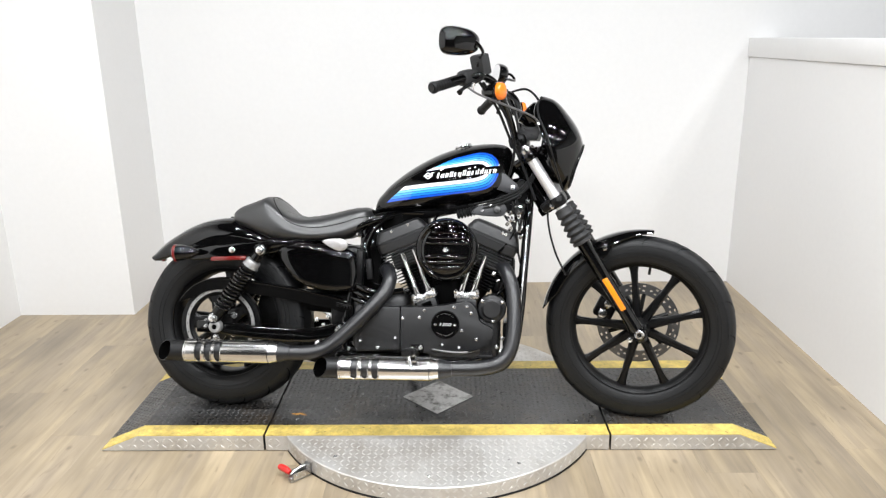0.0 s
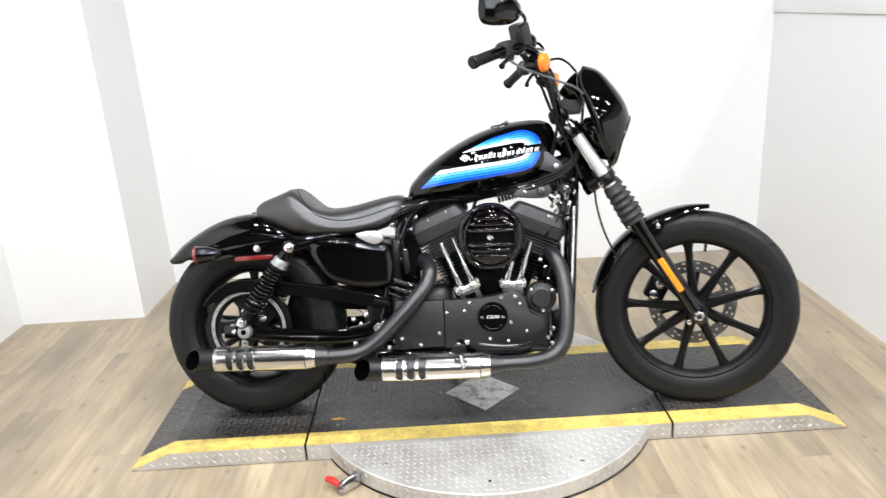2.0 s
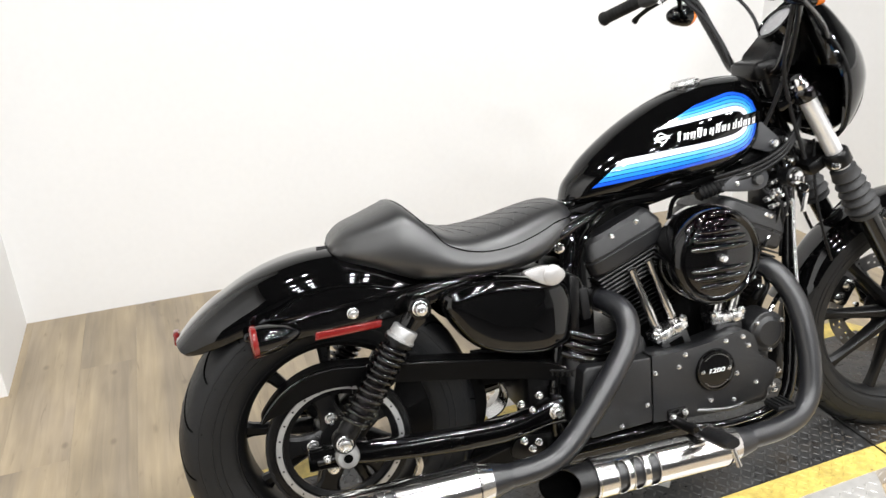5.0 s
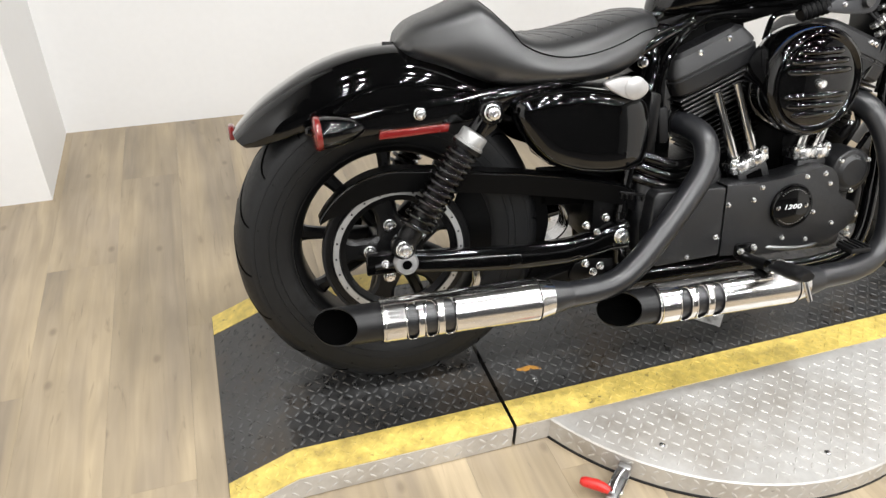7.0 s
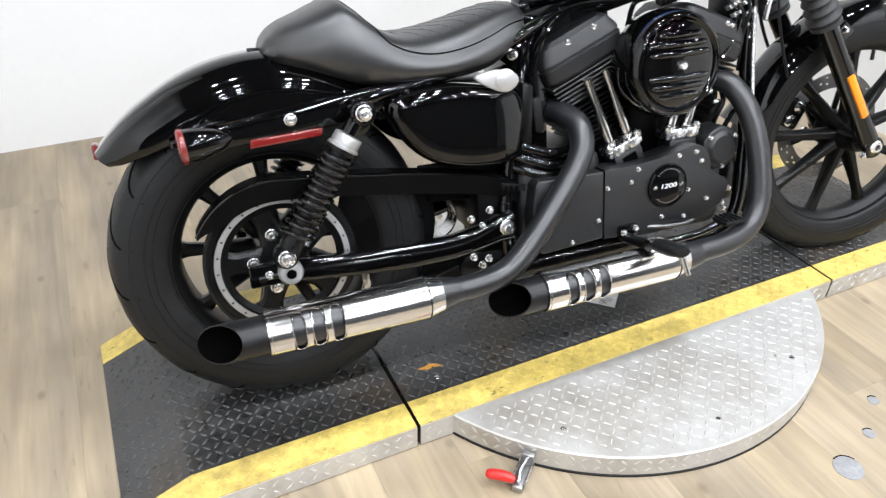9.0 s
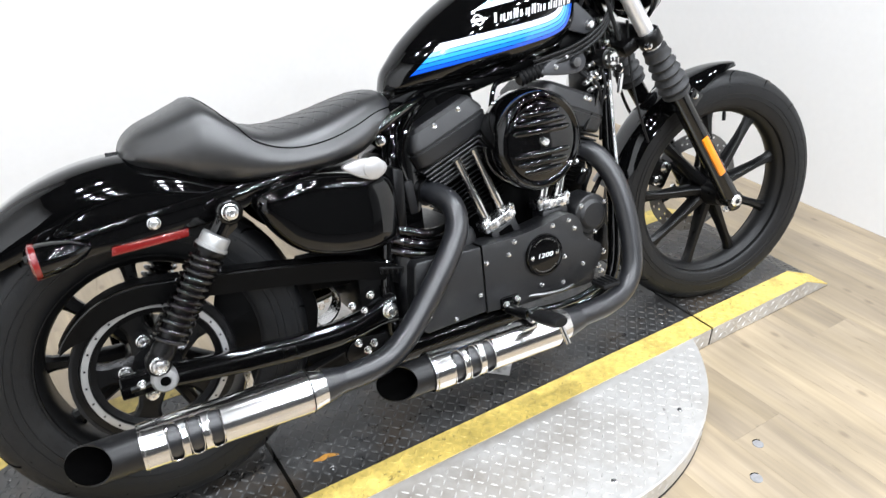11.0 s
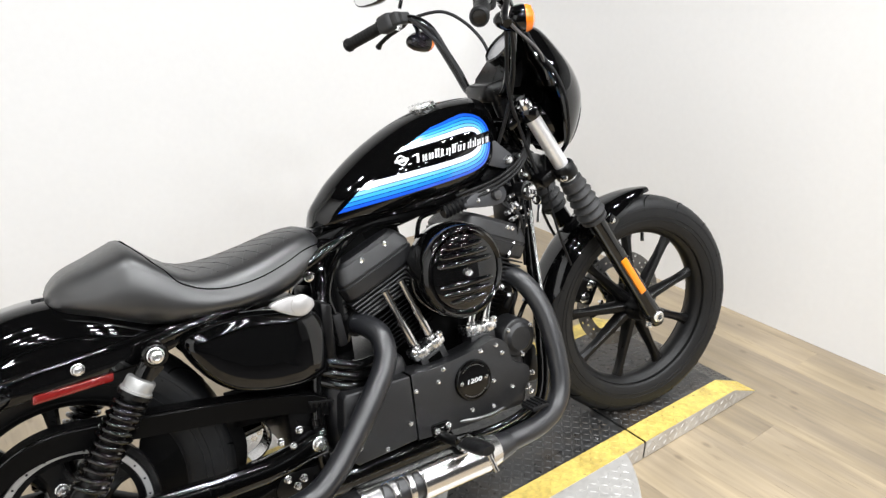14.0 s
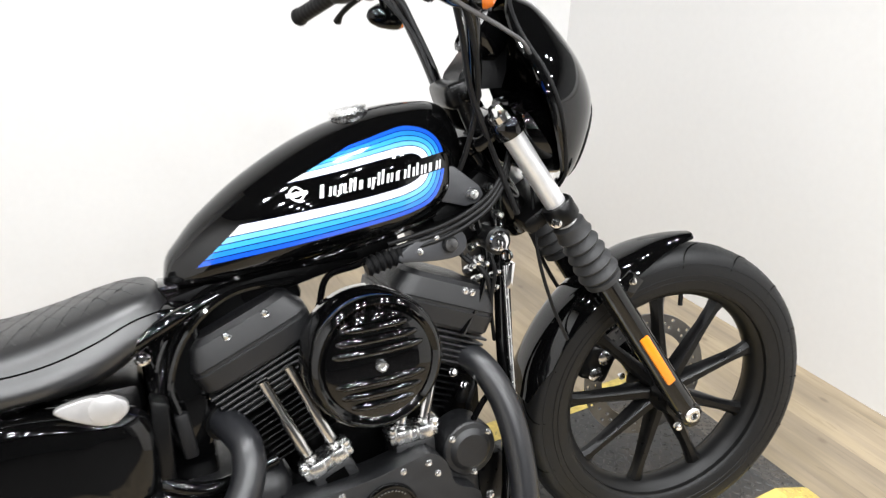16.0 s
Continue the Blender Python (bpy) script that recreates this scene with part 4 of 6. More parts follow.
for k in range(6):
    part("boot_ring", lathe([(0.014, -0.005), (0.018, 0), (0.014, 0.005)], (0.128 - 0.011 * k, -0.068, 0.75 - 0.0025 * k), (1, 0, 0.22), 16), BOOT, bracket)
ign = part("ignition_switch", lathe([(0.02, 0.06), (0.02, 0.0), (0.0235, -0.004), (0.0235, -0.016), (0.019, -0.02)], (0.288, -0.105, 0.757), (0, 1, 0), 24), SATIN, bike, "black ignition switch with the key in it")
part("lock_face", lathe([(0.019, -0.018), (0.016, -0.024), (0.009, -0.026), (0, -0.024)], (0.288, -0.105, 0.757), (0, 1, 0), 24), CHROME, ign)
bm = block((0.288, -0.137, 0.754), (0.005, 0.022, 0.012), 0.001)
lathe([(0.011, -0.002), (0.013, 0), (0.011, 0.002), (0.008, 0.002), (0.008, -0.002), (0.011, -0.002)], (0.291, -0.145, 0.735), (0.9, 0.4, 0), 20, bm, caps=False)
block((0.296, -0.143, 0.70), (0.012, 0.004, 0.045), 0.0015, Matrix.Rotation(radians(12), 3, "Y"), bm)
part("key", bm, CHROME, ign, "bright keys on a ring")
bm = block((0.23, -0.02, 0.77), (0.12, 0.09, 0.05), 0.012, Matrix.Rotation(radians(-14), 3, "Y"))
block((0.305, 0.0, 0.72), (0.03, 0.1, 0.12), 0.01, None, bm)
part("horn_and_coil", bm, SATIN, bike)
for x, y, z, r in ((0.262, -0.09, 0.722, 0.01), (0.275, -0.085, 0.71, 0.008), (0.252, -0.08, 0.708, 0.007), (0.262, -0.085, 0.69, 0.006), (0.3, -0.08, 0.69, 0.006), (0.27, -0.08, 0.67, 0.005), (0.3, -0.07, 0.66, 0.006), (0.262, -0.08, 0.745, 0.006)):
    part("union_nut", lathe([(r, -0.012), (r, 0.0), (r * 0.7, 0.003), (r * 0.7, 0.012), (r * 0.4, 0.014)], (x, y, z), (0.3, -1, 0.5), 6), BOLT, bike, sharp=20)
for pts, r in (([(0.25, -0.07, 0.73), (0.272, -0.09, 0.7), (0.285, -0.085, 0.66), (0.29, -0.07, 0.6)], 0.005), ([(0.24, -0.06, 0.735), (0.258, -0.08, 0.715), (0.29, -0.085, 0.72), (0.31, -0.06, 0.75)], 0.0045),
               ([(0.3, -0.06, 0.56), (0.285, -0.085, 0.64), (0.292, -0.095, 0.7), (0.282, -0.08, 0.75)], 0.0035), ([(0.25, -0.07, 0.52), (0.24, -0.09, 0.5), (0.23, -0.085, 0.47), (0.24, -0.06, 0.44)], 0.006)):
    part("hose", tube(pts, r, 10, 5), BOOT, bike)
part("knock_sensor", lathe([(0.011, -0.02), (0.011, 0.0), (0.008, 0.004), (0.008, 0.016), (0.005, 0.02)], (0.222, -0.085, 0.487), (0.2, -0.6, 1), 16), SATIN, bike)
bolts("sensor_nut", [(0.222, -0.088, 0.5), (0.205, -0.08, 0.525)], (0.1, -1, 0.3), 0.007, 0.01, BOLT, bike)

# ---- engine ----
BASE = V(0.033, 0, 0.258)
engine = part("engine", block((-0.02, 0, 0.30), (0.5, 0.25, 0.17), 0.03, segments=3), WRINKLE, bike, "matt black air-cooled V-twin engine")
part("gearbox_case", block((-0.2, 0.0, 0.35), (0.2, 0.26, 0.2), 0.03, segments=3), WRINKLE, engine)
part("engine_mount", block((0.27, 0, 0.3), (0.06, 0.16, 0.1), 0.012), SATIN, engine)
sprocket_cover = [(-0.283, 0.4), (-0.275, 0.41), (-0.121, 0.407), (-0.121, 0.256), (-0.268, 0.246), (-0.288, 0.262), (-0.29, 0.33)]
part("sprocket_cover", plate(sprocket_cover, -0.164, -0.1, 0.004, segments=3), WRINKLE, engine, "matt black sprocket cover")
cam_cover = smooth2d([(-0.118, 0.404), (-0.117, 0.408), (-0.06, 0.407), (0.02, 0.414), (0.08, 0.425), (0.12, 0.43), (0.148, 0.405), (0.162, 0.362), (0.205, 0.335), (0.195, 0.29), (0.13, 0.255), (0.03, 0.245), (-0.07, 0.25), (-0.115, 0.253), (-0.118, 0.256), (-0.118, 0.33)], 4)
part("cam_cover", plate(cam_cover, -0.163, -0.1, 0.009, segments=3), WRINKLE, engine, "matt black cam cover")
timer = part("timer_cover", lathe([(0.05, -0.16), (0.05, -0.168), (0.047, -0.172), (0.044, -0.172), (0.042, -0.169), (0.034, -0.1695), (0, -0.1695)], (0.04, 0, 0.35), (0, 1, 0), 48), GLOSS, bike, "round gloss black timer cover with white figures")
for k in range(40):
    if 4 < k % 20 < 16:
        a = 2 * math.pi * k / 40
        part("scale_mark", block((0.04 + 0.0385 * math.cos(a), -0.1705, 0.35 + 0.0385 * math.sin(a)), (0.0028, 0.002, 0.0012), 0), ALLOY, timer)
for q in (-1, 1):
    part("cover_rivet", bolt((0.04 + q * 0.034, -0.169, 0.35), (0, -1, 0), 0.0045, 0.003), CHROME, timer)
figures = bpy.data.curves.new("figures", "FONT")
figures.body, figures.size, figures.align_x, figures.align_y, figures.extrude = "1200", 0.0145, "CENTER", "CENTER", 0.0006
figure_ob = new("figures", figures)
bpy.context.view_layer.update()
me = bpy.data.meshes.new_from_object(figure_ob.evaluated_get(bpy.context.evaluated_depsgraph_get()))
bpy.data.objects.remove(figure_ob)
bm = bmesh.new()
bm.from_mesh(me)
bm.transform(Matrix.Translation((0.04, -0.1708, 0.35)) @ Matrix.Rotation(radians(90), 4, "X") @ Matrix(((1.5, 0.25, 0, 0), (0, 1, 0, 0), (0, 0, 1, 0), (0, 0, 0, 1))))
part("number", bm, WHITE, timer, "white figures 1200", smooth=False)
part("filter_cover", lathe([(0.05, -0.08), (0.05, -0.13), (0.0485, -0.1365), (0.046, -0.139), (0.038, -0.1405), (0.031, -0.1465), (0.029, -0.1475), (0, -0.1475)], (0.202, 0, 0.405), (0, 1, 0), 40), WRINKLE, engine, "round matt black cover", sharp=20)
bolts("cover_screw", [(x, -0.162, z) for x, z in ((-0.111, 0.367), (-0.052, 0.372), (-0.035, 0.398), (0.07, 0.412), (0.115, 0.415), (0.13, 0.392), (0.15, 0.30), (0.09, 0.268), (0.03, 0.278), (-0.07, 0.268), (0.098, 0.33))]
      + [(x, -0.167, z) for x, z in ((-0.262, 0.285), (-0.136, 0.30), (-0.2, 0.262))]
      + [(0.202 + 0.043 * math.cos(radians(a)), -0.141, 0.405 + 0.043 * math.sin(radians(a))) for a in (35, 140, 275)], (0, -1, 0), 0.005, 0.0055, BOLT, engine, "chrome cover screw")

for s in (-1, 1):
    ax = V(s * 0.3827, 0, 0.9239)
    cr = V(0.9239, 0, -s * 0.3827)
    turn = Matrix((cr, V(0, 1, 0), ax)).transposed()
    # cylinder and lower fins near-black: shade beneath the head painted in
    cylinder = part("cylinder", lathe([(0.06, 0.14), (0.06, 0.33)], BASE, ax, 32), PLASTIC_SHADE, bike, "black finned cylinder")
    for k in range(3 if s < 0 else 5, 12):
        w = 0.115 + 0.05 * k / 11
        part("fin", block(BASE + ax * (0.185 + k * 0.0118), (w, w, 0.0036), 0.0015, turn, segments=1), PLASTIC_SHADE, cylinder, sharp=30)
    head_block = part("cylinder_head", block(BASE + ax * 0.35, (0.135, 0.15, 0.06), 0.01, turn), WRINKLE, bike, "finned black cylinder head")
    for k in range(6):
        part("fin", block(BASE + ax * (0.331 + k * 0.0105), (0.168 + 0.005 * k, 0.168 + 0.004 * k, 0.0045), 0.0015, turn, segments=1), WRINKLE, head_block, sharp=30)
    # rocker box, a broad faceted lid
    rows = []
    for d, wx, wy in ((0.39, 0.19, 0.19), (0.396, 0.2, 0.198), (0.424, 0.204, 0.202), (0.426, 0.198, 0.196), (0.431, 0.198, 0.196), (0.433, 0.203, 0.2), (0.44, 0.2, 0.198), (0.466, 0.172, 0.184), (0.474, 0.15, 0.165), (0.476, 0.11, 0.12)):
        row = []
        for j in range(40):
            t = 2 * math.pi * (j + 0.5) / 40
            row.append(BASE + ax * d + cr * (wx / 2 * math.copysign(abs(math.cos(t)) ** 0.28, math.cos(t))) + V(0, wy / 2 * math.copysign(abs(math.sin(t)) ** 0.28, math.sin(t)), 0))
        rows.append(row)
    part("rocker_cover", skin(rows), WRINKLE, head_block, "matt black rocker cover", sharp=25)
    bolts("rocker_screw", [BASE + ax * 0.458 + cr * q + V(0, e, 0) for q, e in ((-0.026 * -s if s > 0 else -0.026, -0.092), (0.04, -0.092), (-0.05, 0.09), (0.05, 0.09))], ax + V(0, -0.5, 0), 0.0062, 0.008, BOLT, head_block)
    # push rod tubes and lifter block
    foot, head = (V(-0.042, -0.1, 0.444), V(-0.104, -0.1, 0.602)) if s < 0 else (V(0.11, -0.098, 0.452), V(0.15, -0.1, 0.59))
    sep = V(0.042, -0.002, 0.016) if s < 0 else V(0.044, 0, 0.0)
    for q in (-0.5, 0.5):
        a, b = foot + sep * q, head + sep * q
        dd = b - a
        bm = tube([a, a + dd * 0.1, a + dd * 0.11, a + dd * 0.52, a + dd * 0.55, a + dd], [0.0135, 0.0135, 0.0108, 0.0108, 0.009, 0.009], 16, 1)
        part("pushrod_tube", bm, SHIELD, cylinder, "chrome pushrod tube")
    across = sep.normalized()
    tilt = Matrix.Rotation(-math.atan2(across.z, across.x), 3, "Y")
    up = tilt @ V(0, 0, 1)
    bm = block(foot - up * 0.004, (0.088, 0.046, 0.022), 0.005, tilt)
    for q in (-0.038, 0.038):
        bolt(foot + tilt @ V(q, -0.016, 0.004), up + V(0, -0.4, 0), 0.0085, 0.014, bm)
    for q in (-0.02, 0.02):
        block(foot + tilt @ V(q, -0.018, -0.002), (0.03, 0.022, 0.026), 0.006, tilt, bm)
    part("lifter_block", bm, BOLT, engine, "chrome lifter block")
    part("lifter_guide", block(foot - up * 0.038, (0.072, 0.05, 0.048), 0.006, tilt), WRINKLE, engine)
    # raised dark plate paints the shade of a recess in the guide
    part("recess_shade", block(foot + tilt @ V(0, -0.0245, -0.034), (0.036, 0.004, 0.022), 0.0015, tilt), GROOVE, engine)

part("crankcase_valley", block((0.033, 0.0, 0.465), (0.11, 0.12, 0.17), 0.02), PLASTIC_SHADE, engine)
part("front_shroud", block((0.238, 0.015, 0.495), (0.085, 0.1, 0.19), 0.02), PLASTIC_SHADE, engine)
# air cleaner with a louvred round cover
AC = V(0.041, 0, 0.613)
air = part("air_cleaner", lathe([(0.06, -0.06), (0.097, -0.085), (0.108, -0.1), (0.1115, -0.13), (0.111, -0.155), (0.108, -0.175), (0.102, -0.185), (0.0965, -0.1875), (0.092, -0.184), (0.089, -0.181), (0.084, -0.18)], AC, (0, 1, 0), 64), GLOSS, bike, "round gloss black air cleaner with louvred cover")
part("cover", lathe([(0.088, -0.178), (0.0855, -0.1835), (0.076, -0.187), (0.05, -0.1905), (0.02, -0.192), (0, -0.1925)], AC, (0, 1, 0), 64), GLOSS, air)
# round-backed louvres, three above and three below the plain middle
for z in (-0.061, -0.0425, -0.024, 0.024, 0.0425, 0.061):
    w = 0.95 * math.sqrt(0.082 ** 2 - z * z)
    rows = []
    for i in range(25):
        x = -w * math.cos(math.pi * i / 24)
        e = max(0.0, 1 - (x / w) ** 6) ** 0.5
        y = -0.1925 + 0.007 * ((x * x + z * z) / 0.08 ** 2)
        rows.append([AC + V(x, y + 0.003 - 0.0098 * e * math.sin(a), z + (0.001 + 0.0068 * e) * math.cos(a)) for a in (math.pi * q / 10 for q in range(11))])
    part("louvre", skin(rows, around=False), GLOSS, air, sharp=80)
part("centre_bolt", lathe([(0.0095, -0.193), (0.0095, -0.199), (0.007, -0.203), (0.005, -0.203), (0.004, -0.198), (0, -0.198)], AC, (0, 1, 0), 20), BOLT, air, "chrome centre bolt")
part("intake", tube([(0.05, -0.1, 0.62), (0.05, -0.04, 0.615), (0.045, 0.0, 0.6)], 0.03, 16, 4), SATIN, engine)

# ---- exhaust ----
rear_pipe = [(-0.195, -0.04, 0.53), (-0.18, -0.085, 0.527), (-0.164, -0.13, 0.506), (-0.175, -0.163, 0.46), (-0.222, -0.187, 0.404), (-0.288, -0.207, 0.336), (-0.345, -0.222, 0.284), (-0.395, -0.232, 0.256), (-0.46, -0.238, 0.247), (-0.56, -0.24, 0.247)]
front_pipe = [(0.21, -0.03, 0.552), (0.235, -0.07, 0.55), (0.252, -0.105, 0.532), (0.27, -0.135, 0.487), (0.279, -0.16, 0.425), (0.279, -0.184, 0.34), (0.266, -0.2, 0.27), (0.23, -0.212, 0.229), (0.17, -0.228, 0.214), (0.1, -0.235, 0.21), (0.0, -0.238, 0.209)]
for pts, label in ((rear_pipe, "matt black rear exhaust pipe"), (front_pipe, "matt black front exhaust pipe")):
    pipe = part("exhaust_pipe", tube(pts, 0.0252, 24, 6), PIPE, bike, label)
    part("port_flange", tube([pts[0], V(*pts[0]).lerp(V(*pts[1]), 0.6)], 0.031, 20, 1), SATIN, pipe)


def muffler(x_front, x_back, x_tip, y, z0, z1, slash, label):
    """A silencer with a slotted chrome shield and a slash-cut black tip."""
    axis = lambda x: V(x, y, z0 + (z1 - z0) * (x_front - x) / (x_front - x_tip))
    body = part("muffler", tube([axis(x_front + 0.01), axis(x_front - 0.03), axis(x_front - 0.07), axis(x_back)], [0.025, 0.034, 0.0375, 0.0375], 28, 1), PIPE, bike, label)
    n, seg = 96, 56
    bm = bmesh.new()
    prof = lambda u: 0.0262 + (0.0415 - 0.0262) * min(1, u / 0.17) - (0.0007 if u > 0.985 else 0)
    vs = [[bm.verts.new(axis(x_front + (x_back - x_front) * i / n) + prof(i / n) * V(0, math.cos(2 * math.pi * k / seg), math.sin(2 * math.pi * k / seg))) for k in range(seg)] for i in range(n + 1)]
    slots = (0.66, 0.755, 0.85)
    for i in range(n):
        for k in range(seg):
            u, a = (i + 0.5) / n, (k + 0.5) / seg * 360
            da = abs((a - 172 + 180) % 360 - 180)
            if any(abs(u - c) < (0.032 if da < 48 else 0.021) for c in slots) and da < 56:
                continue
            j = (k + 1) % seg
            bm.faces.new((vs[i][k], vs[i][j], vs[i + 1][j], vs[i + 1][k]))
    part("heat_shield", bm, SHIELD, body, "slotted chrome heat shield")
    for u in (0.17, 0.985):
        part("shield_edge", lathe([(prof(u) + 0.0003, -0.0012), (prof(u) + 0.0016, -0.0006), (prof(u) + 0.0016, 0.0006), (prof(u) + 0.0003, 0.0012)], axis(x_front + (x_back - x_front) * u), (1, 0, 0), 40, caps=False), SATIN if u < 0.5 else SHIELD, body)
    for c in slots:
        x = x_front + (x_back - x_front) * c
        half = abs(x_back - x_front) * 0.032
        loop = []
        for q in range(32):
            t = 2 * math.pi * q / 32
            a = radians(172) + radians(56) * math.sin(t)
            xx = x + half * math.copysign(abs(math.cos(t)) ** 0.6, math.cos(t))
            loop.append(axis(xx) + 0.0418 * V(0, math.cos(a), math.sin(a)))
        part("slot_rim", tube([*loop, loop[0]], 0.0011, 6, 1), CHROME, body)
    rows = []
    for r, inner in ((0.0365, 0), (0.0365, 1), (0.0335, 1), (0.033, 0)):
        row = []
        for k in range(32):
            t = 2 * math.pi * k / 32
            off = V(0, math.cos(t), math.sin(t)) * r
            x = x_back + 0.012
            if inner:
                x = x_tip + 0.022 - slash * math.cos(t) + 0.012 * math.sin(t)
            row.append(axis(x) + off)
        rows.append(row)
    rows[3] = [axis(x_back) + V(0, math.cos(2 * math.pi * k / 32), math.sin(2 * math.pi * k / 32)) * 0.033 for k in range(32)]
    part("tip", skin(rows[:3], caps=False), TIPBLACK, body, "slash-cut matt black tip")
    part("bore", skin(rows[2:], caps=False), GROOVE, body)
    part("baffle", lathe([(0.0332, 0), (0, 0.002)], axis(x_back - 0.01), (1, 0, 0), 28), GROOVE, body)
    return body


muffler(-0.502, -0.866, -0.972, -0.243, 0.248, 0.243, 0.036, "upper silencer with slotted chrome shield and black tip")
muffler(0.062, -0.316, -0.409, -0.243, 0.209, 0.2, 0.03, "lower silencer with slotted chrome shield and black tip")

# ---- seat ----
SEAT = [  # x, centre height, edge height, lower height, half width
    (-0.778, 0.716, 0.714, 0.706, 0.03), (-0.768, 0.735, 0.724, 0.698, 0.066), (-0.745, 0.756, 0.732, 0.69, 0.09), (-0.70, 0.773, 0.742, 0.676, 0.11), (-0.66, 0.788, 0.754, 0.66, 0.121),
    (-0.635, 0.796, 0.761, 0.65, 0.126), (-0.615, 0.784, 0.755, 0.643, 0.129), (-0.585, 0.757, 0.735, 0.637, 0.132), (-0.55, 0.731, 0.709, 0.633, 0.133), (-0.51, 0.721, 0.691, 0.631, 0.133),
    (-0.46, 0.724, 0.683, 0.63, 0.131), (-0.40, 0.735, 0.688, 0.633, 0.124), (-0.34, 0.75, 0.703, 0.643, 0.11), (-0.295, 0.758, 0.719, 0.665, 0.096), (-0.262, 0.757, 0.724, 0.687, 0.082), (-0.247, 0.743, 0.722, 0.704, 0.066), (-0.24, 0.726, 0.724, 0.718, 0.045)]


def seat_at(x, c):
    return smoothly(x, [(r[0], r[c]) for r in SEAT])


def seat_section(x):
    top, ed, lo, w = (seat_at(x, c) for c in (1, 2, 3, 4))
    sec = [(0.80, lo), (0.97, lo + 0.012), (1.03, lo + (ed - lo) * 0.35), (1.02, lo + (ed - lo) * 0.65), (0.96, ed - 0.008), (0.925, ed), (0.86, ed + (top - ed) * 0.35 + 0.004), (0.65, ed + (top - ed) * 0.75 + 0.002), (0.4, top - 0.001), (0.18, top), (0, top)]
    return [(w * a, z) for a, z in sec]


rows = []
for i in range(61):
    x = -0.778 + 0.538 * (0.5 - 0.5 * math.cos(math.pi * i / 60)) if i not in (0, 60) else (-0.778, -0.24)[i // 60]
    sec = seat_section(x)
    rows.append([V(x, -a, z) for a, z in sec] + [V(x, a, z) for a, z in sec[-2::-1]])
seat = part("seat", skin(rows), LEATHER, bike, "black vinyl solo seat with raised rear bolster", sharp=70)
for s in (-1, 1):
    line = []
    for i in range(46):
        u = i / 45
        x = -0.63 + (-0.25 + 0.63) * u ** 1.35
        share = 0.93 * math.sin(min(1.0, 0.03 + u / 0.34) * math.pi / 2) ** 0.85
        table = sorted(seat_section(x)[5:])
        lat = seat_at(x, 4) * min(share, 0.93)
        line.append((x, s * lat, interp(lat, table) + 0.0004))
    part("piping", tube(line, 0.0013, 8, 1), GROOVE, seat, "black piping")
for k in range(9):
    bm = bmesh.new()
    x0 = -0.545 + 0.032 * k
    for sgn in (-1, 1):
        line = []
        for j in range(9):
            q = -1 + j / 4
            x = x0 + sgn * 0.04 * q
            if -0.57 < x < -0.262:
                w = seat_at(x, 4) * 0.7
                lat = w * q
                z = seat_at(x, 1) + (seat_at(x, 2) - seat_at(x, 1)) * 0.25 * max(0, abs(q) * 0.7 - 0.4) / 0.3
                line.append((x, lat, z))
        if len(line) > 2:
            tube(line, 0.0005, 6, 1, bm)
    part("quilt_seam", bm, LEATHER, seat)
bm = tube([(-0.80, -0.01, 0.713), (-0.765, -0.01, 0.712)], 0.006, 10, 1)
part("seat_screw", bm, SATIN, seat)
part("seat_rail", tube([(-0.33, -0.085, 0.668), (-0.28, -0.085, 0.692), (-0.23, -0.075, 0.712), (-0.17, -0.055, 0.728)], 0.0125, 14, 5), GLOSS, bike, "gloss black rail under the seat nose")
part("seat_bolt", bolt((-0.288, -0.082, 0.66), (0, -1, 0), 0.01, 0.01), CHROME, bike)

# ---- rear fender, struts, lamps ----
rows = []
for i in range(33):
    u = i / 32
    a = radians(140 - (140 - 52) * u)
    r = interp(u, ((0, 0.383), (0.23, 0.381), (0.4, 0.387), (0.6, 0.394), (1, 0.402)))
    half = 0.094 * min(1, 0.78 + 2 * u)
    drop = 0.088 * min(1, 0.3 + 1.5 * u ** 0.6)
    row = []
    for inner in (0, 1):
        for j in range(17):
            q = (-1 + j / 8) * (-1 if inner else 1)
            lat = half * math.copysign(min(1, abs(q) * 1.25) ** 0.95, q) * (0.97 if inner else 1)
            dr = -drop * max(0, (abs(q) - 0.15) / 0.85) ** 2.2 - 0.004 * inner
            row.append(REAR + V((r + dr) * math.cos(a), lat, (r + dr) * math.sin(a)))
    rows.append(row)
part("rear_fender", skin(rows), GLOSS, bike, "gloss black bobbed rear fender", sharp=60)
strut = [(-0.965, 0.572), (-0.9, 0.556), (-0.78, 0.568), (-0.66, 0.575), (-0.59, 0.59), (-0.53, 0.615), (-0.54, 0.637), (-0.6, 0.635), (-0.7, 0.625), (-0.82, 0.612), (-0.92, 0.595), (-0.965, 0.587)]
blade = [(-0.91, 0.608), (-0.875, 0.629), (-0.843, 0.641), (-0.786, 0.648), (-0.729, 0.644), (-0.67, 0.632), (-0.63, 0.62), (-0.704, 0.617), (-0.788, 0.613), (-0.869, 0.606)]
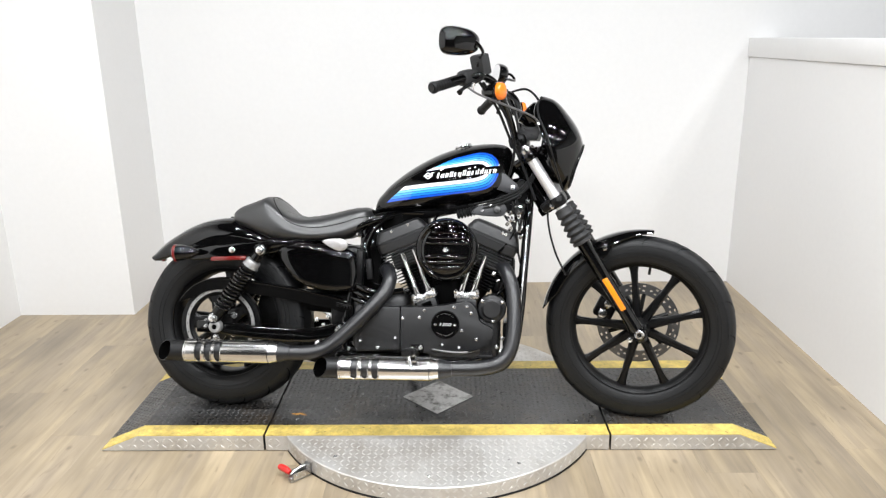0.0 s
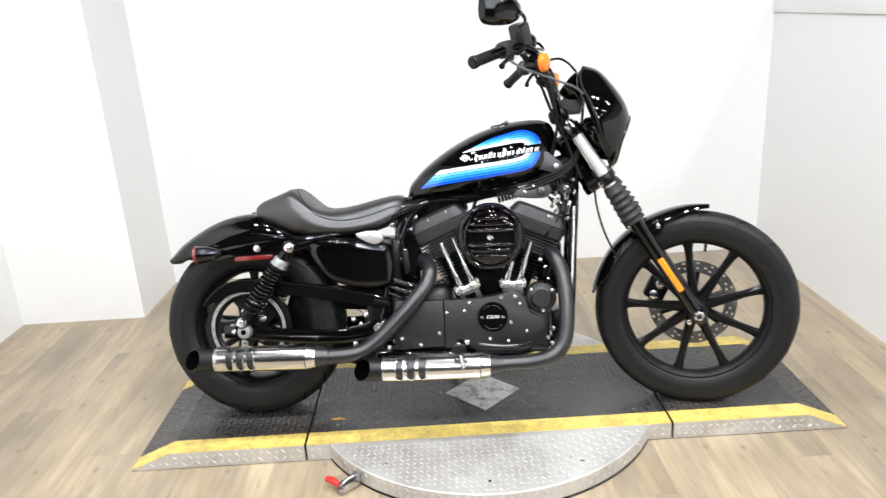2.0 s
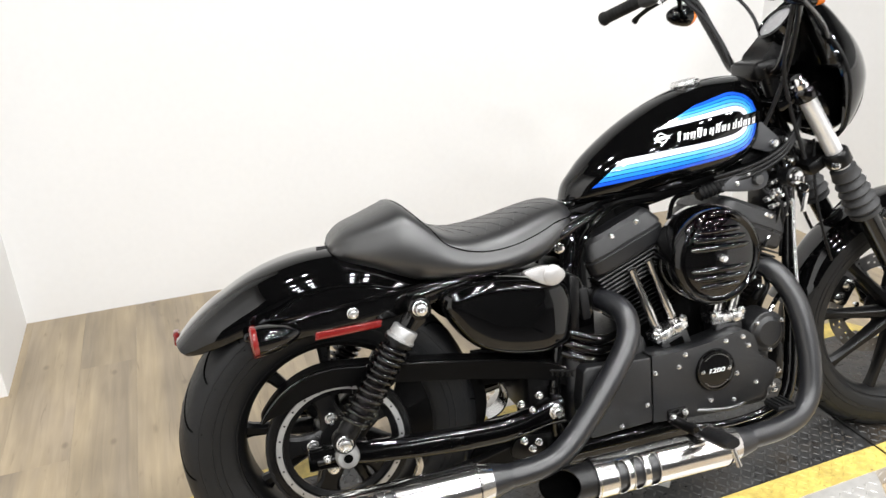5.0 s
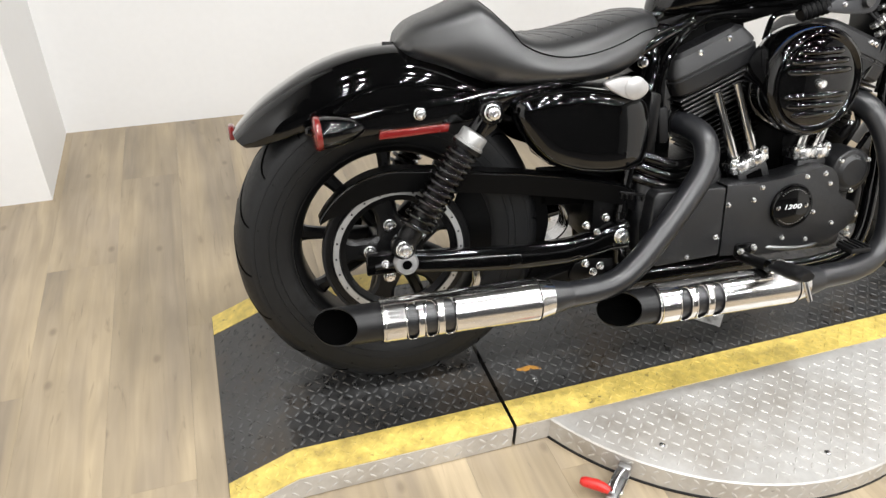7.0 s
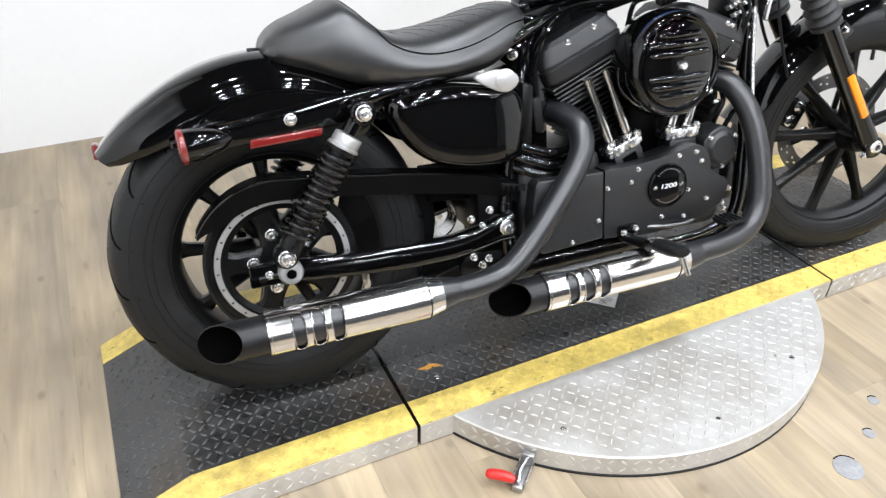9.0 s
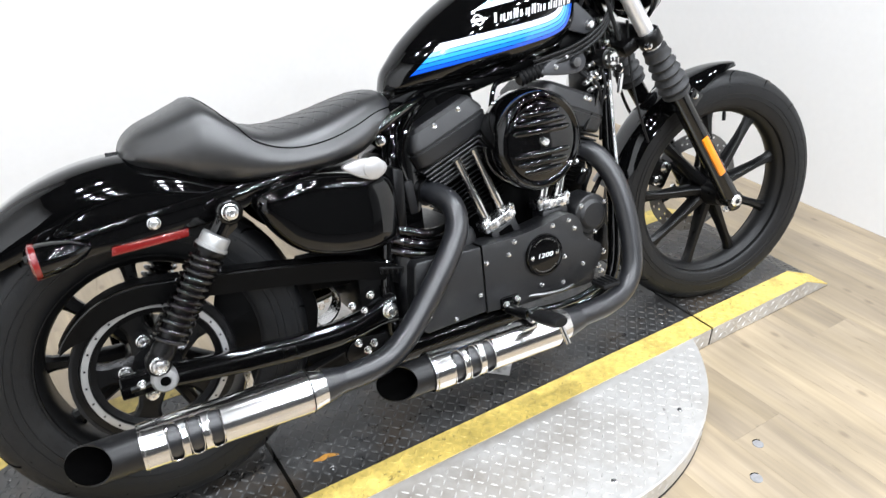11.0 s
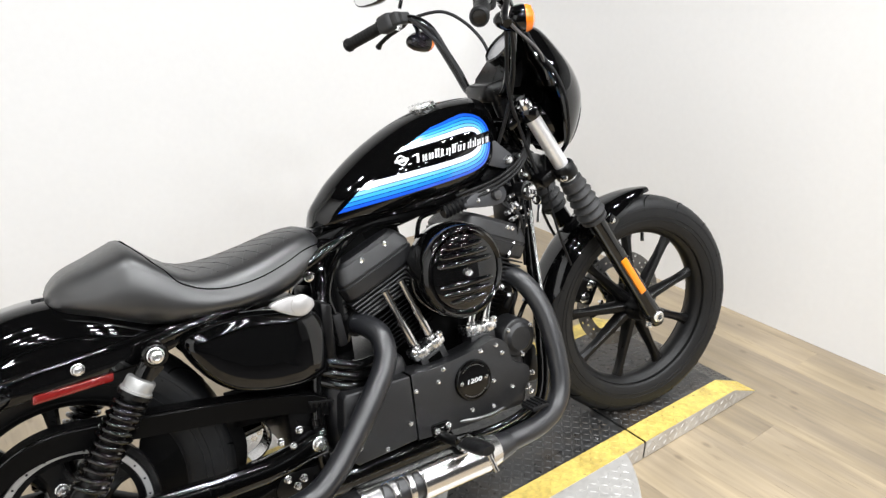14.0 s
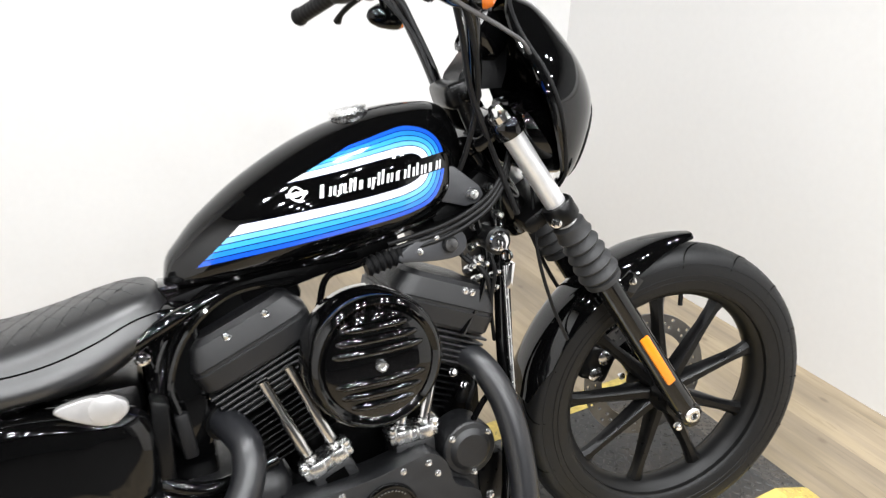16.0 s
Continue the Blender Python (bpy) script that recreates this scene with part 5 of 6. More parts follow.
for s in (-1, 1):
    fs = part("fender_strut", plate(strut, s * 0.098, s * 0.122, 0.005, segments=3), GLOSS, bike, "gloss black fender strut")
    rim = smooth2d(blade, 4)
    tilt = lambda z, e: s * (0.116 - 0.55 * (z - 0.606) + e)
    rows = [[V(x, tilt(z, -0.02), z) for x, z in rim], [V(x, tilt(z, 0), z) for x, z in rim], [V(-0.77 + (x + 0.77) * 0.95, tilt(0.627 + (z - 0.627) * 0.8, 0.0035), 0.627 + (z - 0.627) * 0.8) for x, z in rim]]
    cover_ob = part("strut_cover", skin(rows), GLOSS, fs, sharp=30)
    part("cover_rim", tube([V(x, tilt(z, 0.001), z) for x, z in [*rim, rim[0]]], 0.0034, 8, 1), GLOSS, cover_ob)
    part("strut_bolt", bolt((-0.753, s * 0.121, 0.597), (0, s, 0), 0.0105, 0.012), BOLT, fs, "chrome strut bolt")
    part("reflector", plate([(-0.833, 0.555), (-0.7, 0.561), (-0.697, 0.576), (-0.83, 0.571)], s * 0.118, s * 0.128, 0.003), RED, bike, "long red side reflector")
    c = V(-0.93, s * 0.165, 0.585)
    sig = part("turn_signal", lathe([(0.004, 0.07), (0.012, 0.062), (0.022, 0.042), (0.0275, 0.018), (0.0295, 0.0), (0.0295, -0.012)], c, (1, -s * 0.06, 0.05), 28), GLOSS, bike, "black bullet rear turn signal")
    part("lens", lathe([(0.0295, -0.01), (0.031, -0.012), (0.031, -0.019), (0.027, -0.022), (0.015, -0.0235), (0, -0.024)], c, (1, -s * 0.06, 0.05), 28), RED, sig, "red lens")
    part("signal_stem", tube([c + V(0.015, -s * 0.012, 0.0), c + V(0.01, -s * 0.06, 0.0)], 0.009, 10, 1), GLOSS, sig)
part("tail_marker", block((-1.103, 0.06, 0.553), (0.012, 0.03, 0.03), 0.004), RED, bike, "small red tail marker")

# ---- shocks and swingarm ----
for s in (-1, 1):
    a, b = V(-0.803, s * 0.155, 0.352), V(-0.628, s * 0.155, 0.6)
    d = (b - a).normalized()
    L = (b - a).length
    shock = part("shock_absorber", lathe([(0.018, 0.0), (0.022, 0.02), (0.022, 0.03), (0.0195, 0.04), (0.0195, L * 0.72), (0.03, L * 0.725), (0.032, L * 0.745), (0.032, L * 0.755)], a, d, 24), SATIN, bike, "black coil-over rear shock absorber")
    side = d.orthogonal().normalized()
    up = d.cross(side)
    coil = []
    for i in range(14 * 12 + 1):
        t = i / 14
        coil.append(a + d * (0.035 + (L * 0.72 - 0.04) * (t / 12) ** 0.85) + 0.0285 * (side * math.cos(2 * math.pi * t) + up * math.sin(2 * math.pi * t)))
    part("spring", tube(coil, 0.0047, 10, 1), GLOSS, shock, "gloss black coil spring")
    part("collar", lathe([(0.027, L * 0.74), (0.03, L * 0.745), (0.03, L * 0.77), (0.027, L * 0.775), (0.027, L * 0.83), (0.0255, L * 0.84), (0.014, L * 0.85)], a, d, 28), PALE, shock, "grey preload collar")
    bm = lathe([(0.018, L * 0.85), (0.017, L * 0.95)], a, d, 20)
    lathe([(0.022, -0.016), (0.024, -0.012), (0.024, 0.012), (0.022, 0.016)], b, (0, 1, 0), 24, bm)
    part("upper_eye", bm, GLOSS, shock)
    part("eye_ring", lathe([(0.0215, 0.012), (0.0235, 0.016), (0.0215, 0.019), (0.0185, 0.017), (0.0195, 0.012)], b, (0, s, 0), 28, caps=False), GLOSS, shock)
    part("upper_fork", plate([(b.x - 0.014, b.z + 0.012), (b.x + 0.014, b.z + 0.014), (b.x + 0.01, b.z - 0.03), (b.x - 0.024, b.z - 0.055), (b.x - 0.04, b.z - 0.043)], s * 0.163, s * 0.169, 0.003), GLOSS, shock)
    part("upper_bolt", bolt(b + V(0, s * 0.014, 0), (0, s, 0), 0.014, 0.02), BOLT, shock, "chrome shock bolt")
    bm = bmesh.new()
    lathe([(0.021, -0.016), (0.023, -0.012), (0.023, 0.012), (0.021, 0.016)], a, (0, 1, 0), 24, bm)
    part("lower_eye", bm, SATIN, shock)
    part("lower_bolt", bolt(a + V(0, s * 0.016, 0), (0, s, 0), 0.015, 0.016), BOLT, shock)
    rows = []
    for x, z, hh, hy in ((-0.325, 0.316, 0.03, 0.02), (-0.36, 0.313, 0.028, 0.02), (-0.405, 0.301, 0.026, 0.018), (-0.46, 0.292, 0.0255, 0.017), (-0.55, 0.291, 0.025, 0.016), (-0.65, 0.297, 0.0245, 0.016), (-0.75, 0.306, 0.023, 0.016), (-0.82, 0.314, 0.021, 0.014), (-0.87, 0.316, 0.019, 0.012)):
        rows.append([V(x, s * 0.128 + hy * math.copysign(abs(math.cos(q)) ** 0.55, math.cos(q)), z + hh * math.copysign(abs(math.sin(q)) ** 0.55, math.sin(q))) for q in (2 * math.pi * k / 24 for k in range(24))])
    arm = part("swingarm", skin(rows), GLOSS, bike, "gloss black box-section swingarm", sharp=60)
    part("axle_plate", block((-0.83, s * 0.146, 0.316), (0.09, 0.01, 0.042), 0.004), GLOSS, arm)
    bm = lathe([(0.024, -0.004), (0.024, 0.014), (0.02, 0.02), (0.01, 0.021), (0.009, 0.004), (0, 0.004)], REAR + V(0.004, s * 0.15, -0.002), (0, s, 0), 24)
    part("axle_nut", bm, PALE, arm, "chrome axle nut")
    bm = tube([(-0.858, s * 0.148, 0.312), (-0.82, s * 0.148, 0.314)], 0.0065, 10, 1)
    part("chain_adjuster", bm, SATIN, arm)
    # flat dark disc paints the shade inside the nut's hole
    part("axle_hole_shade", lathe([(0.0092, 0.0212), (0, 0.0214)], REAR + V(0.004, s * 0.15, -0.002), (0, s, 0), 20), GROOVE, arm)
    part("pivot_bolt", lathe([(0.0165, 0.0), (0.0165, 0.005), (0.0135, 0.008), (0.012, 0.015), (0.009, 0.018), (0, 0.019)], (-0.343, s * 0.143, 0.318), (0, s, 0), 28), BOLT, arm, "chrome swingarm pivot cap")
    # clustered nuts beside the axle
    bolts("axle_bolt", [(x, s * 0.15, z) for x, z in ((-0.838, 0.318), (-0.425, 0.352), (-0.383, 0.365), (-0.39, 0.26), (-0.423, 0.269), (-0.405, 0.248))], (0, s, 0), 0.0072, 0.011, BOLT, arm)

# belt guard and belt
rows = []
arc = [(-0.803 + 0.174 * math.cos(radians(a)), 0.318 + 0.174 * math.sin(radians(a))) for a in range(150, 82, -4)] + [(-0.7, 0.483), (-0.55, 0.463), (-0.45, 0.446), (-0.38, 0.432), (-0.33, 0.418), (-0.303, 0.402)]
for k, (x, z) in enumerate(arc):
    w = 0.007 + 0.036 * min(1, k / 6)
    rows.append([V(x, -0.118, z - w), V(x, -0.121, z - 0.004), V(x, -0.117, z), V(x, -0.075, z + 0.001), V(x, -0.07, z - 0.004), V(x, -0.074, z - 0.005), V(x, -0.114, z - 0.005), V(x, -0.115, z - w)])
part("guard_edge", tube([V(x, -0.1175, z - 0.001) for x, z in arc], 0.0026, 8, 1), GLOSS, bike, "gloss top edge of the belt guard")
part("belt_guard", skin(rows), PLASTIC_SHADE, bike, "gloss black belt guard")
loop = [(-0.803 + 0.152 * math.cos(radians(a)), 0.318 + 0.152 * math.sin(radians(a))) for a in range(80, 281, 8)] + [(-0.5, 0.215), (-0.22, 0.287), (-0.175, 0.33), (-0.19, 0.385), (-0.23, 0.4), (-0.5, 0.437)]
bm = bmesh.new()
cen = sum((V(x, 0, z) for x, z in loop), V(0, 0, 0)) / len(loop)
ring = []
for y, k in ((-0.1, 0.0), (-0.078, 0.0), (-0.078, 0.006), (-0.1, 0.006)):
    ring.append([V(x, y, z) + (cen - V(x, 0, z)).normalized() * k for x, z in loop])
ring.append(ring[0])
skin([[r[i] for r in ring[:4]] for i in range(len(loop))] + [[r[0] for r in ring[:4]]], caps=False, bm=bm)
part("drive_belt", bm, BOOT, bike, "black toothed drive belt")
lowguard = [(-0.655, 0.21), (-0.64, 0.245), (-0.645, 0.29), (-0.655, 0.29), (-0.655, 0.245), (-0.668, 0.212)]
part("lower_guard", plate(lowguard, -0.125, -0.112, 0.002), STEEL, bike)
part("debris_plate", plate(smooth2d([(-0.64, 0.46), (-0.5, 0.448), (-0.34, 0.45), (-0.345, 0.43), (-0.43, 0.435), (-0.475, 0.4), (-0.47, 0.33), (-0.5, 0.25), (-0.6, 0.22), (-0.68, 0.34)], 3), -0.06, -0.05, 0.003), PLASTIC_SHADE, bike)

# ---- oil tank and side covers ----
cover = smooth2d([(-0.578, 0.602), (-0.538, 0.622), (-0.456, 0.629), (-0.372, 0.617), (-0.3, 0.6), (-0.279, 0.55), (-0.281, 0.475), (-0.297, 0.455), (-0.36, 0.449), (-0.44, 0.459), (-0.512, 0.489), (-0.562, 0.55)], 5)
cx, cz = -0.42, 0.54
bend = lambda x, y: y + 0.2 * max(0.0, x + 0.352 - 0.12 * (y + 0.14))
rows = []
for y, k in ((-0.03, 0.8), (-0.09, 0.93), (-0.116, 0.985), (-0.134, 0.965), (-0.1435, 0.92), (-0.1485, 0.86), (-0.1515, 0.76), (-0.153, 0.6), (-0.1535, 0.4), (-0.1535, 0.2)):
    rows.append([V(cx + (x - cx) * k, bend(cx + (x - cx) * k, y) if y < -0.13 else y, cz + (z - cz) * k) for x, z in cover])
oil = part("oil_tank", skin(rows), GLOSS, bike, "gloss black oil tank", sharp=50)
leaf = smooth2d([(-0.404, 0.635), (-0.37, 0.645), (-0.34, 0.643), (-0.317, 0.633), (-0.314, 0.616), (-0.337, 0.601), (-0.37, 0.611)], 4)
filler = part("oil_filler", plate(leaf, -0.162, -0.148, 0.005, segments=3), SILVER, bike, "bright leaf-shaped oil filler cap")
part("filler_disc", lathe([(0.0215, -0.004), (0.0215, 0.0022), (0.0195, 0.0036), (0, 0.004)], (-0.341, -0.1615, 0.6245), (0, -1, 0), 32), SILVER, filler)
bm = block((-0.327, -0.15, 0.409), (0.056, 0.006, 0.006), 0.0015, Matrix.Rotation(radians(12), 3, "Y"))
for k in range(5):
    block((-0.35 + 0.0115 * k, -0.15, 0.4075 - 0.0025 * k), (0.005, 0.006, 0.011), 0.0012, None, bm)
part("toothed_clip", bm, SATIN, bike, "black toothed cable clip")
part("electrics_tray", block((-0.245, 0.0, 0.56), (0.085, 0.15, 0.34), 0.015), GLOSS, bike)
part("rear_case", block((-0.345, 0.0, 0.345), (0.09, 0.2, 0.13), 0.02), SATIN, bike)
band_rows = []
for k in range(19):
    a = radians(-85 + 170 * k / 18)
    band_rows.append([V(-0.462 + r * math.cos(a), y, 0.32 + r * 0.92 * math.sin(a)) for r, y in ((0.052, -0.02), (0.056, -0.02), (0.056, 0.03), (0.052, 0.03))])
part("curved_band", skin(band_rows), STEEL, bike, "bright curved band behind the swingarm")
part("coil_cover", block((-0.14, 0.0, 0.715), (0.2, 0.09, 0.085), 0.012, Matrix.Rotation(radians(-13), 3, "Y")), PLASTIC_SHADE, bike)
part("tank_tunnel", block((0.0, 0.0, 0.752), (0.28, 0.1, 0.045), 0.012, Matrix.Rotation(radians(-12), 3, "Y")), PLASTIC_SHADE, bike)
part("lower_rail", block((-0.19, -0.13, 0.215), (0.34, 0.05, 0.05), 0.012, segments=3), GLOSS, bike)
part("exhaust_bracket", plate(smooth2d([(-0.44, 0.22), (-0.4, 0.2), (-0.3, 0.17), (-0.1, 0.165), (-0.05, 0.2), (-0.2, 0.23), (-0.4, 0.26)], 3), -0.11, -0.1, 0.003), SATIN, bike)
part("inner_guard", plate([(-0.49, 0.372), (-0.42, 0.368), (-0.3, 0.36), (-0.3, 0.45), (-0.5, 0.455)], -0.06, -0.05, 0.003), PLASTIC_SHADE, bike)
part("splash_guard", plate([(-0.53, 0.2), (-0.48, 0.295), (-0.3, 0.305), (-0.3, 0.18), (-0.42, 0.175)], -0.075, -0.065, 0.003), PLASTIC_SHADE, bike)
part("oil_tank_band", plate([(-0.295, 0.46), (-0.268, 0.475), (-0.262, 0.6), (-0.287, 0.61)], -0.125, -0.08, 0.006), SATIN, bike)
part("battery_box", block((-0.38, 0.03, 0.53), (0.17, 0.16, 0.17), 0.02), SATIN, bike)
part("left_side_cover", plate(cover, 0.12, 0.145, 0.01, segments=3), GLOSS, bike)
for k, (z0, z1) in enumerate(((0.475, 0.455), (0.45, 0.43), (0.425, 0.408))):
    part("oil_hose", tube([(-0.31, -0.1, z0 + 0.01), (-0.27, -0.125, z0 - 0.005), (-0.225, -0.13, z1), (-0.17, -0.115, z1 - 0.002), (-0.12, -0.1, z1 + 0.005)], 0.0115, 12, 6), GLOSS, bike, "black oil hose")
part("plug_box", block((-0.245, -0.1, 0.535), (0.022, 0.02, 0.075), 0.006, Matrix.Rotation(radians(-6), 3, "Y")), BOOT, bike)
for pts in ([(-0.25, -0.1, 0.57), (-0.255, -0.095, 0.62), (-0.22, -0.09, 0.69), (-0.15, -0.08, 0.735), (-0.05, -0.07, 0.738)],
            [(-0.245, -0.1, 0.5), (-0.27, -0.09, 0.56), (-0.265, -0.08, 0.65), (-0.2, -0.06, 0.73), (-0.1, -0.05, 0.752), (0.06, -0.05, 0.757)],
            [(-0.02, -0.085, 0.69), (0.0, -0.08, 0.735), (0.05, -0.075, 0.745), (0.1, -0.06, 0.752)],
            [(0.22, -0.1, 0.6), (0.262, -0.09, 0.655), (0.28, -0.085, 0.72), (0.27, -0.08, 0.79)],
            [(0.21, -0.13, 0.445), (0.24, -0.12, 0.475), (0.275, -0.1, 0.49), (0.3, -0.08, 0.52)]):
    part("wiring", tube(pts, 0.0058, 8, 6), GLOSS, bike)

# ---- foot controls and stand ----
for s in (-1, 1):
    y0 = s * 0.15
    mount = part("footpeg_mount", tube([(-0.062, y0, 0.245), (-0.066, s * 0.2, 0.252), (-0.068, s * 0.275, 0.265)], 0.012, 14, 3), SATIN, bike)
    rows = []
    for u in range(13):
        t = u / 12
        y = s * (0.278 + 0.09 * t)
        w = 0.0135 + 0.0065 * math.sin(math.pi * (0.15 + 0.7 * t)) if u < 12 else 0.013
        rows.append([V(-0.066 + w * 1.15 * math.cos(q), y, 0.27 + 0.012 * t + w * 0.72 * math.sin(q)) for q in (2 * math.pi * k / 16 for k in range(16))])
    peg = part("footpeg", skin(rows), BOOT, bike, "black rubber rider footpeg")
    part("peg_hinge", lathe([(0.014, -0.016), (0.016, -0.012), (0.016, 0.012), (0.014, 0.016)], (-0.066, s * 0.274, 0.268), (1, 0, 0), 16), CHROME, peg)
    part("feeler", tube([(-0.06, s * 0.352, 0.277), (-0.058, s * 0.357, 0.262), (-0.05, s * 0.365, 0.23)], 0.0055, 10, 3), STEEL, peg)
bm = tube([(-0.03, -0.165, 0.225), (0.05, -0.178, 0.222), (0.12, -0.182, 0.228), (0.17, -0.19, 0.245)], 0.0085, 12, 5)
pedal = part("brake_pedal", bm, GLOSS, bike, "black brake pedal")
bm = block((0.185, -0.2, 0.252), (0.05, 0.05, 0.012), 0.004)
for q in range(4):
    block((0.167 + q * 0.012, -0.2, 0.26), (0.005, 0.046, 0.004), 0.001, None, bm)
part("pedal_pad", bm, BOOT, pedal)
bm = tube([(-0.03, -0.15, 0.262), (0.03, -0.168, 0.256), (0.1, -0.165, 0.252), (0.16, -0.14, 0.262)], 0.005, 10, 5)
part("brake_rod", bm, DARKSTEEL, bike)
part("master_cylinder", block((-0.06, -0.155, 0.262), (0.05, 0.03, 0.03), 0.006), GLOSS, bike)
bolts("frame_bolt", ((-0.075, -0.172, 0.262), (-0.045, -0.172, 0.268), (-0.29, -0.14, 0.27), (-0.31, -0.14, 0.25), (-0.4, -0.15, 0.335), (0.22, -0.13, 0.27), (0.24, -0.125, 0.3), (0.235, -0.12, 0.25)), (0, -1, 0), 0.0065, 0.008, BOLT, bike)
bm = tube([(-0.08, 0.13, 0.17), (-0.11, 0.205, 0.12), (-0.14, 0.27, 0.078)], [0.014, 0.013, 0.012], 14, 4)
stand = part("side_stand", bm, GLOSS, bike, "black side stand")
part("stand_foot", block((-0.15, 0.285, 0.0725), (0.07, 0.05, 0.012), 0.004, Matrix.Rotation(radians(LEAN), 3, "X")), GLOSS, stand)

# ---- the platform ----
Y0, Y1, END, SEAM = 2.5, 3.1, 1.2, 0.612
platform = tagged(new("display_platform"), "low black diamond-plate platform with yellow edges and a round turntable", "platform")
RAMP = 0.135


def deck(x0, x1, ramp_side, name):
    """A deck section whose outer end slopes to the floor."""
    if ramp_side:
        xi, xo = (x0, x1) if ramp_side > 0 else (x1, x0)
        k = xo - ramp_side * RAMP
        poly = [(xi, 0.0), (xi, H), (k, H), (xo, 0.005), (xo, 0.0)]
    else:
        poly = [(x0, 0.0), (x0, H), (x1, H), (x1, 0.0)]
    bm = plate(poly, Y0, Y1, 0.0012, segments=1)
    return part(name, bm, GREYPLATE, platform, "scuffed dark diamond-plate deck", smooth=False)


GAP = 0.004
deck_centre = deck(-SEAM + GAP, SEAM - GAP, 0, "deck")
deck_right = deck(SEAM + GAP, END, 1, "deck")
deck_left = deck(-END, -SEAM - GAP, -1, "deck")


def height(x):
    a = abs(x)
    return H if a <= END - RAMP else H - (H - 0.005) * (a - END + RAMP) / RAMP


def strip(x0, x1, y0, y1, lift):
    xs = sorted({x0, x1, *[q for q in (-END + RAMP, END - RAMP) if x0 < q < x1]})
    rows = [[V(x, y0, height(x) - 0.004), V(x, y0, height(x) + lift), V(x, y1, height(x) + lift), V(x, y1, height(x) - 0.004)] for x in xs]
    return skin(rows)


for x0, x1, dk in ((-END + 0.001, -SEAM - GAP, deck_left), (-SEAM + GAP, SEAM - GAP, deck_centre), (SEAM + GAP, END - 0.001, deck_right)):
    for y0, y1 in ((Y0 - 0.001, Y0 + 0.07), (Y1 - 0.07, Y1 + 0.001)):
        part("yellow_edge", strip(x0, x1, y0, y1, 0.001), YELLOW, dk, "worn yellow painted edge", smooth=False)
# bright chequered skirts on the long sides
for s, y in ((-1, Y0), (1, Y1)):
    for x0, x1, dk in ((-END, -SEAM - GAP, deck_left), (-SEAM + GAP, SEAM - GAP, deck_centre), (SEAM + GAP, END, deck_right)):
        xs = sorted({x0, x1, *[q for q in (-END + RAMP, END - RAMP) if x0 < q < x1]})
        rows = [[V(x, y + s * 0.0012, 0.003), V(x, y + s * 0.003, 0.003), V(x, y + s * 0.003, height(x) - 0.0015), V(x, y + s * 0.0012, height(x) - 0.0015)] for x in xs]
        part("skirt", skin(rows), PLATE, dk, "bright chequer-plate skirt", smooth=False)

DISC = V(0, 2.8, 0)
R = 0.611
turntable = part("turntable", lathe([(R - 0.004, 0.006), (R, 0.008), (R, H - 0.004), (R - 0.003, H - 0.001), (0.2, H - 0.001), (0, H - 0.001)], DISC, (0, 0, 1), 128), PLATE, platform, "round bright diamond-plate turntable")
part("gasket", lathe([(R - 0.02, 0.0), (R + 0.001, 0.0), (R + 0.001, 0.0045), (R - 0.003, 0.0065), (R - 0.02, 0.0)], DISC, (0, 0, 1), 128, caps=False), BOOT, turntable, "black rubber foot ring")
hatch = plate([(-0.137, 0), (0, -0.134), (0.137, 0), (0, 0.134)], 0, 0.003, 0.001)
hatch.transform(Matrix.Translation((0, 2.78, H + 0.0005)) @ Matrix.Rotation(radians(90), 4, "X"))
part("hatch", hatch, HATCH, deck_centre, "bright diamond-shaped plate", smooth=False)


def lug(bm, p, along, across, up, length=0.024, width=0.0058, tall=0.0015):
    a, c, u = along * length / 2, across * width / 2, up
    base = [p + a, p + a * 0.45 + c, p - a * 0.45 + c, p - a, p - a * 0.45 - c, p + a * 0.45 - c]
    top = [p + a * 0.6 + u * tall * 0.6, p + a * 0.35 + c * 0.5 + u * tall, p - a * 0.35 + c * 0.5 + u * tall, p - a * 0.6 + u * tall * 0.6, p - a * 0.35 - c * 0.5 + u * tall, p + a * 0.35 - c * 0.5 + u * tall]
    b = [bm.verts.new(q) for q in base]
    t = [bm.verts.new(q) for q in top]
    for i in range(6):
        j = (i + 1) % 6
        bm.faces.new((b[i], b[j], t[j], t[i]))
    bm.faces.new(t)


def lugs(name, inside, x0, x1, y0, y1, z, mat, parent, pitch=0.03, length=0.0205, width=0.0052):
    """Raised chequer bars in two crossed directions over a level area."""
    bm = bmesh.new()
    nx, ny = int((x1 - x0) / pitch) + 1, int((y1 - y0) / pitch) + 1
    for i in range(nx):
        for j in range(ny):
            x, y = x0 + i * pitch, y0 + j * pitch
            if inside(x, y):
                a = radians(45 if (i + j) % 2 else -45)
                d = V(math.cos(a), math.sin(a), 0)
                lug(bm, V(x, y, z(x)), d, V(-d.y, d.x, 0), V(0, 0, 1), length, width)
    ob = part(name, bm, mat, parent, smooth=False)
    return tagged(ob, kind="stuff")


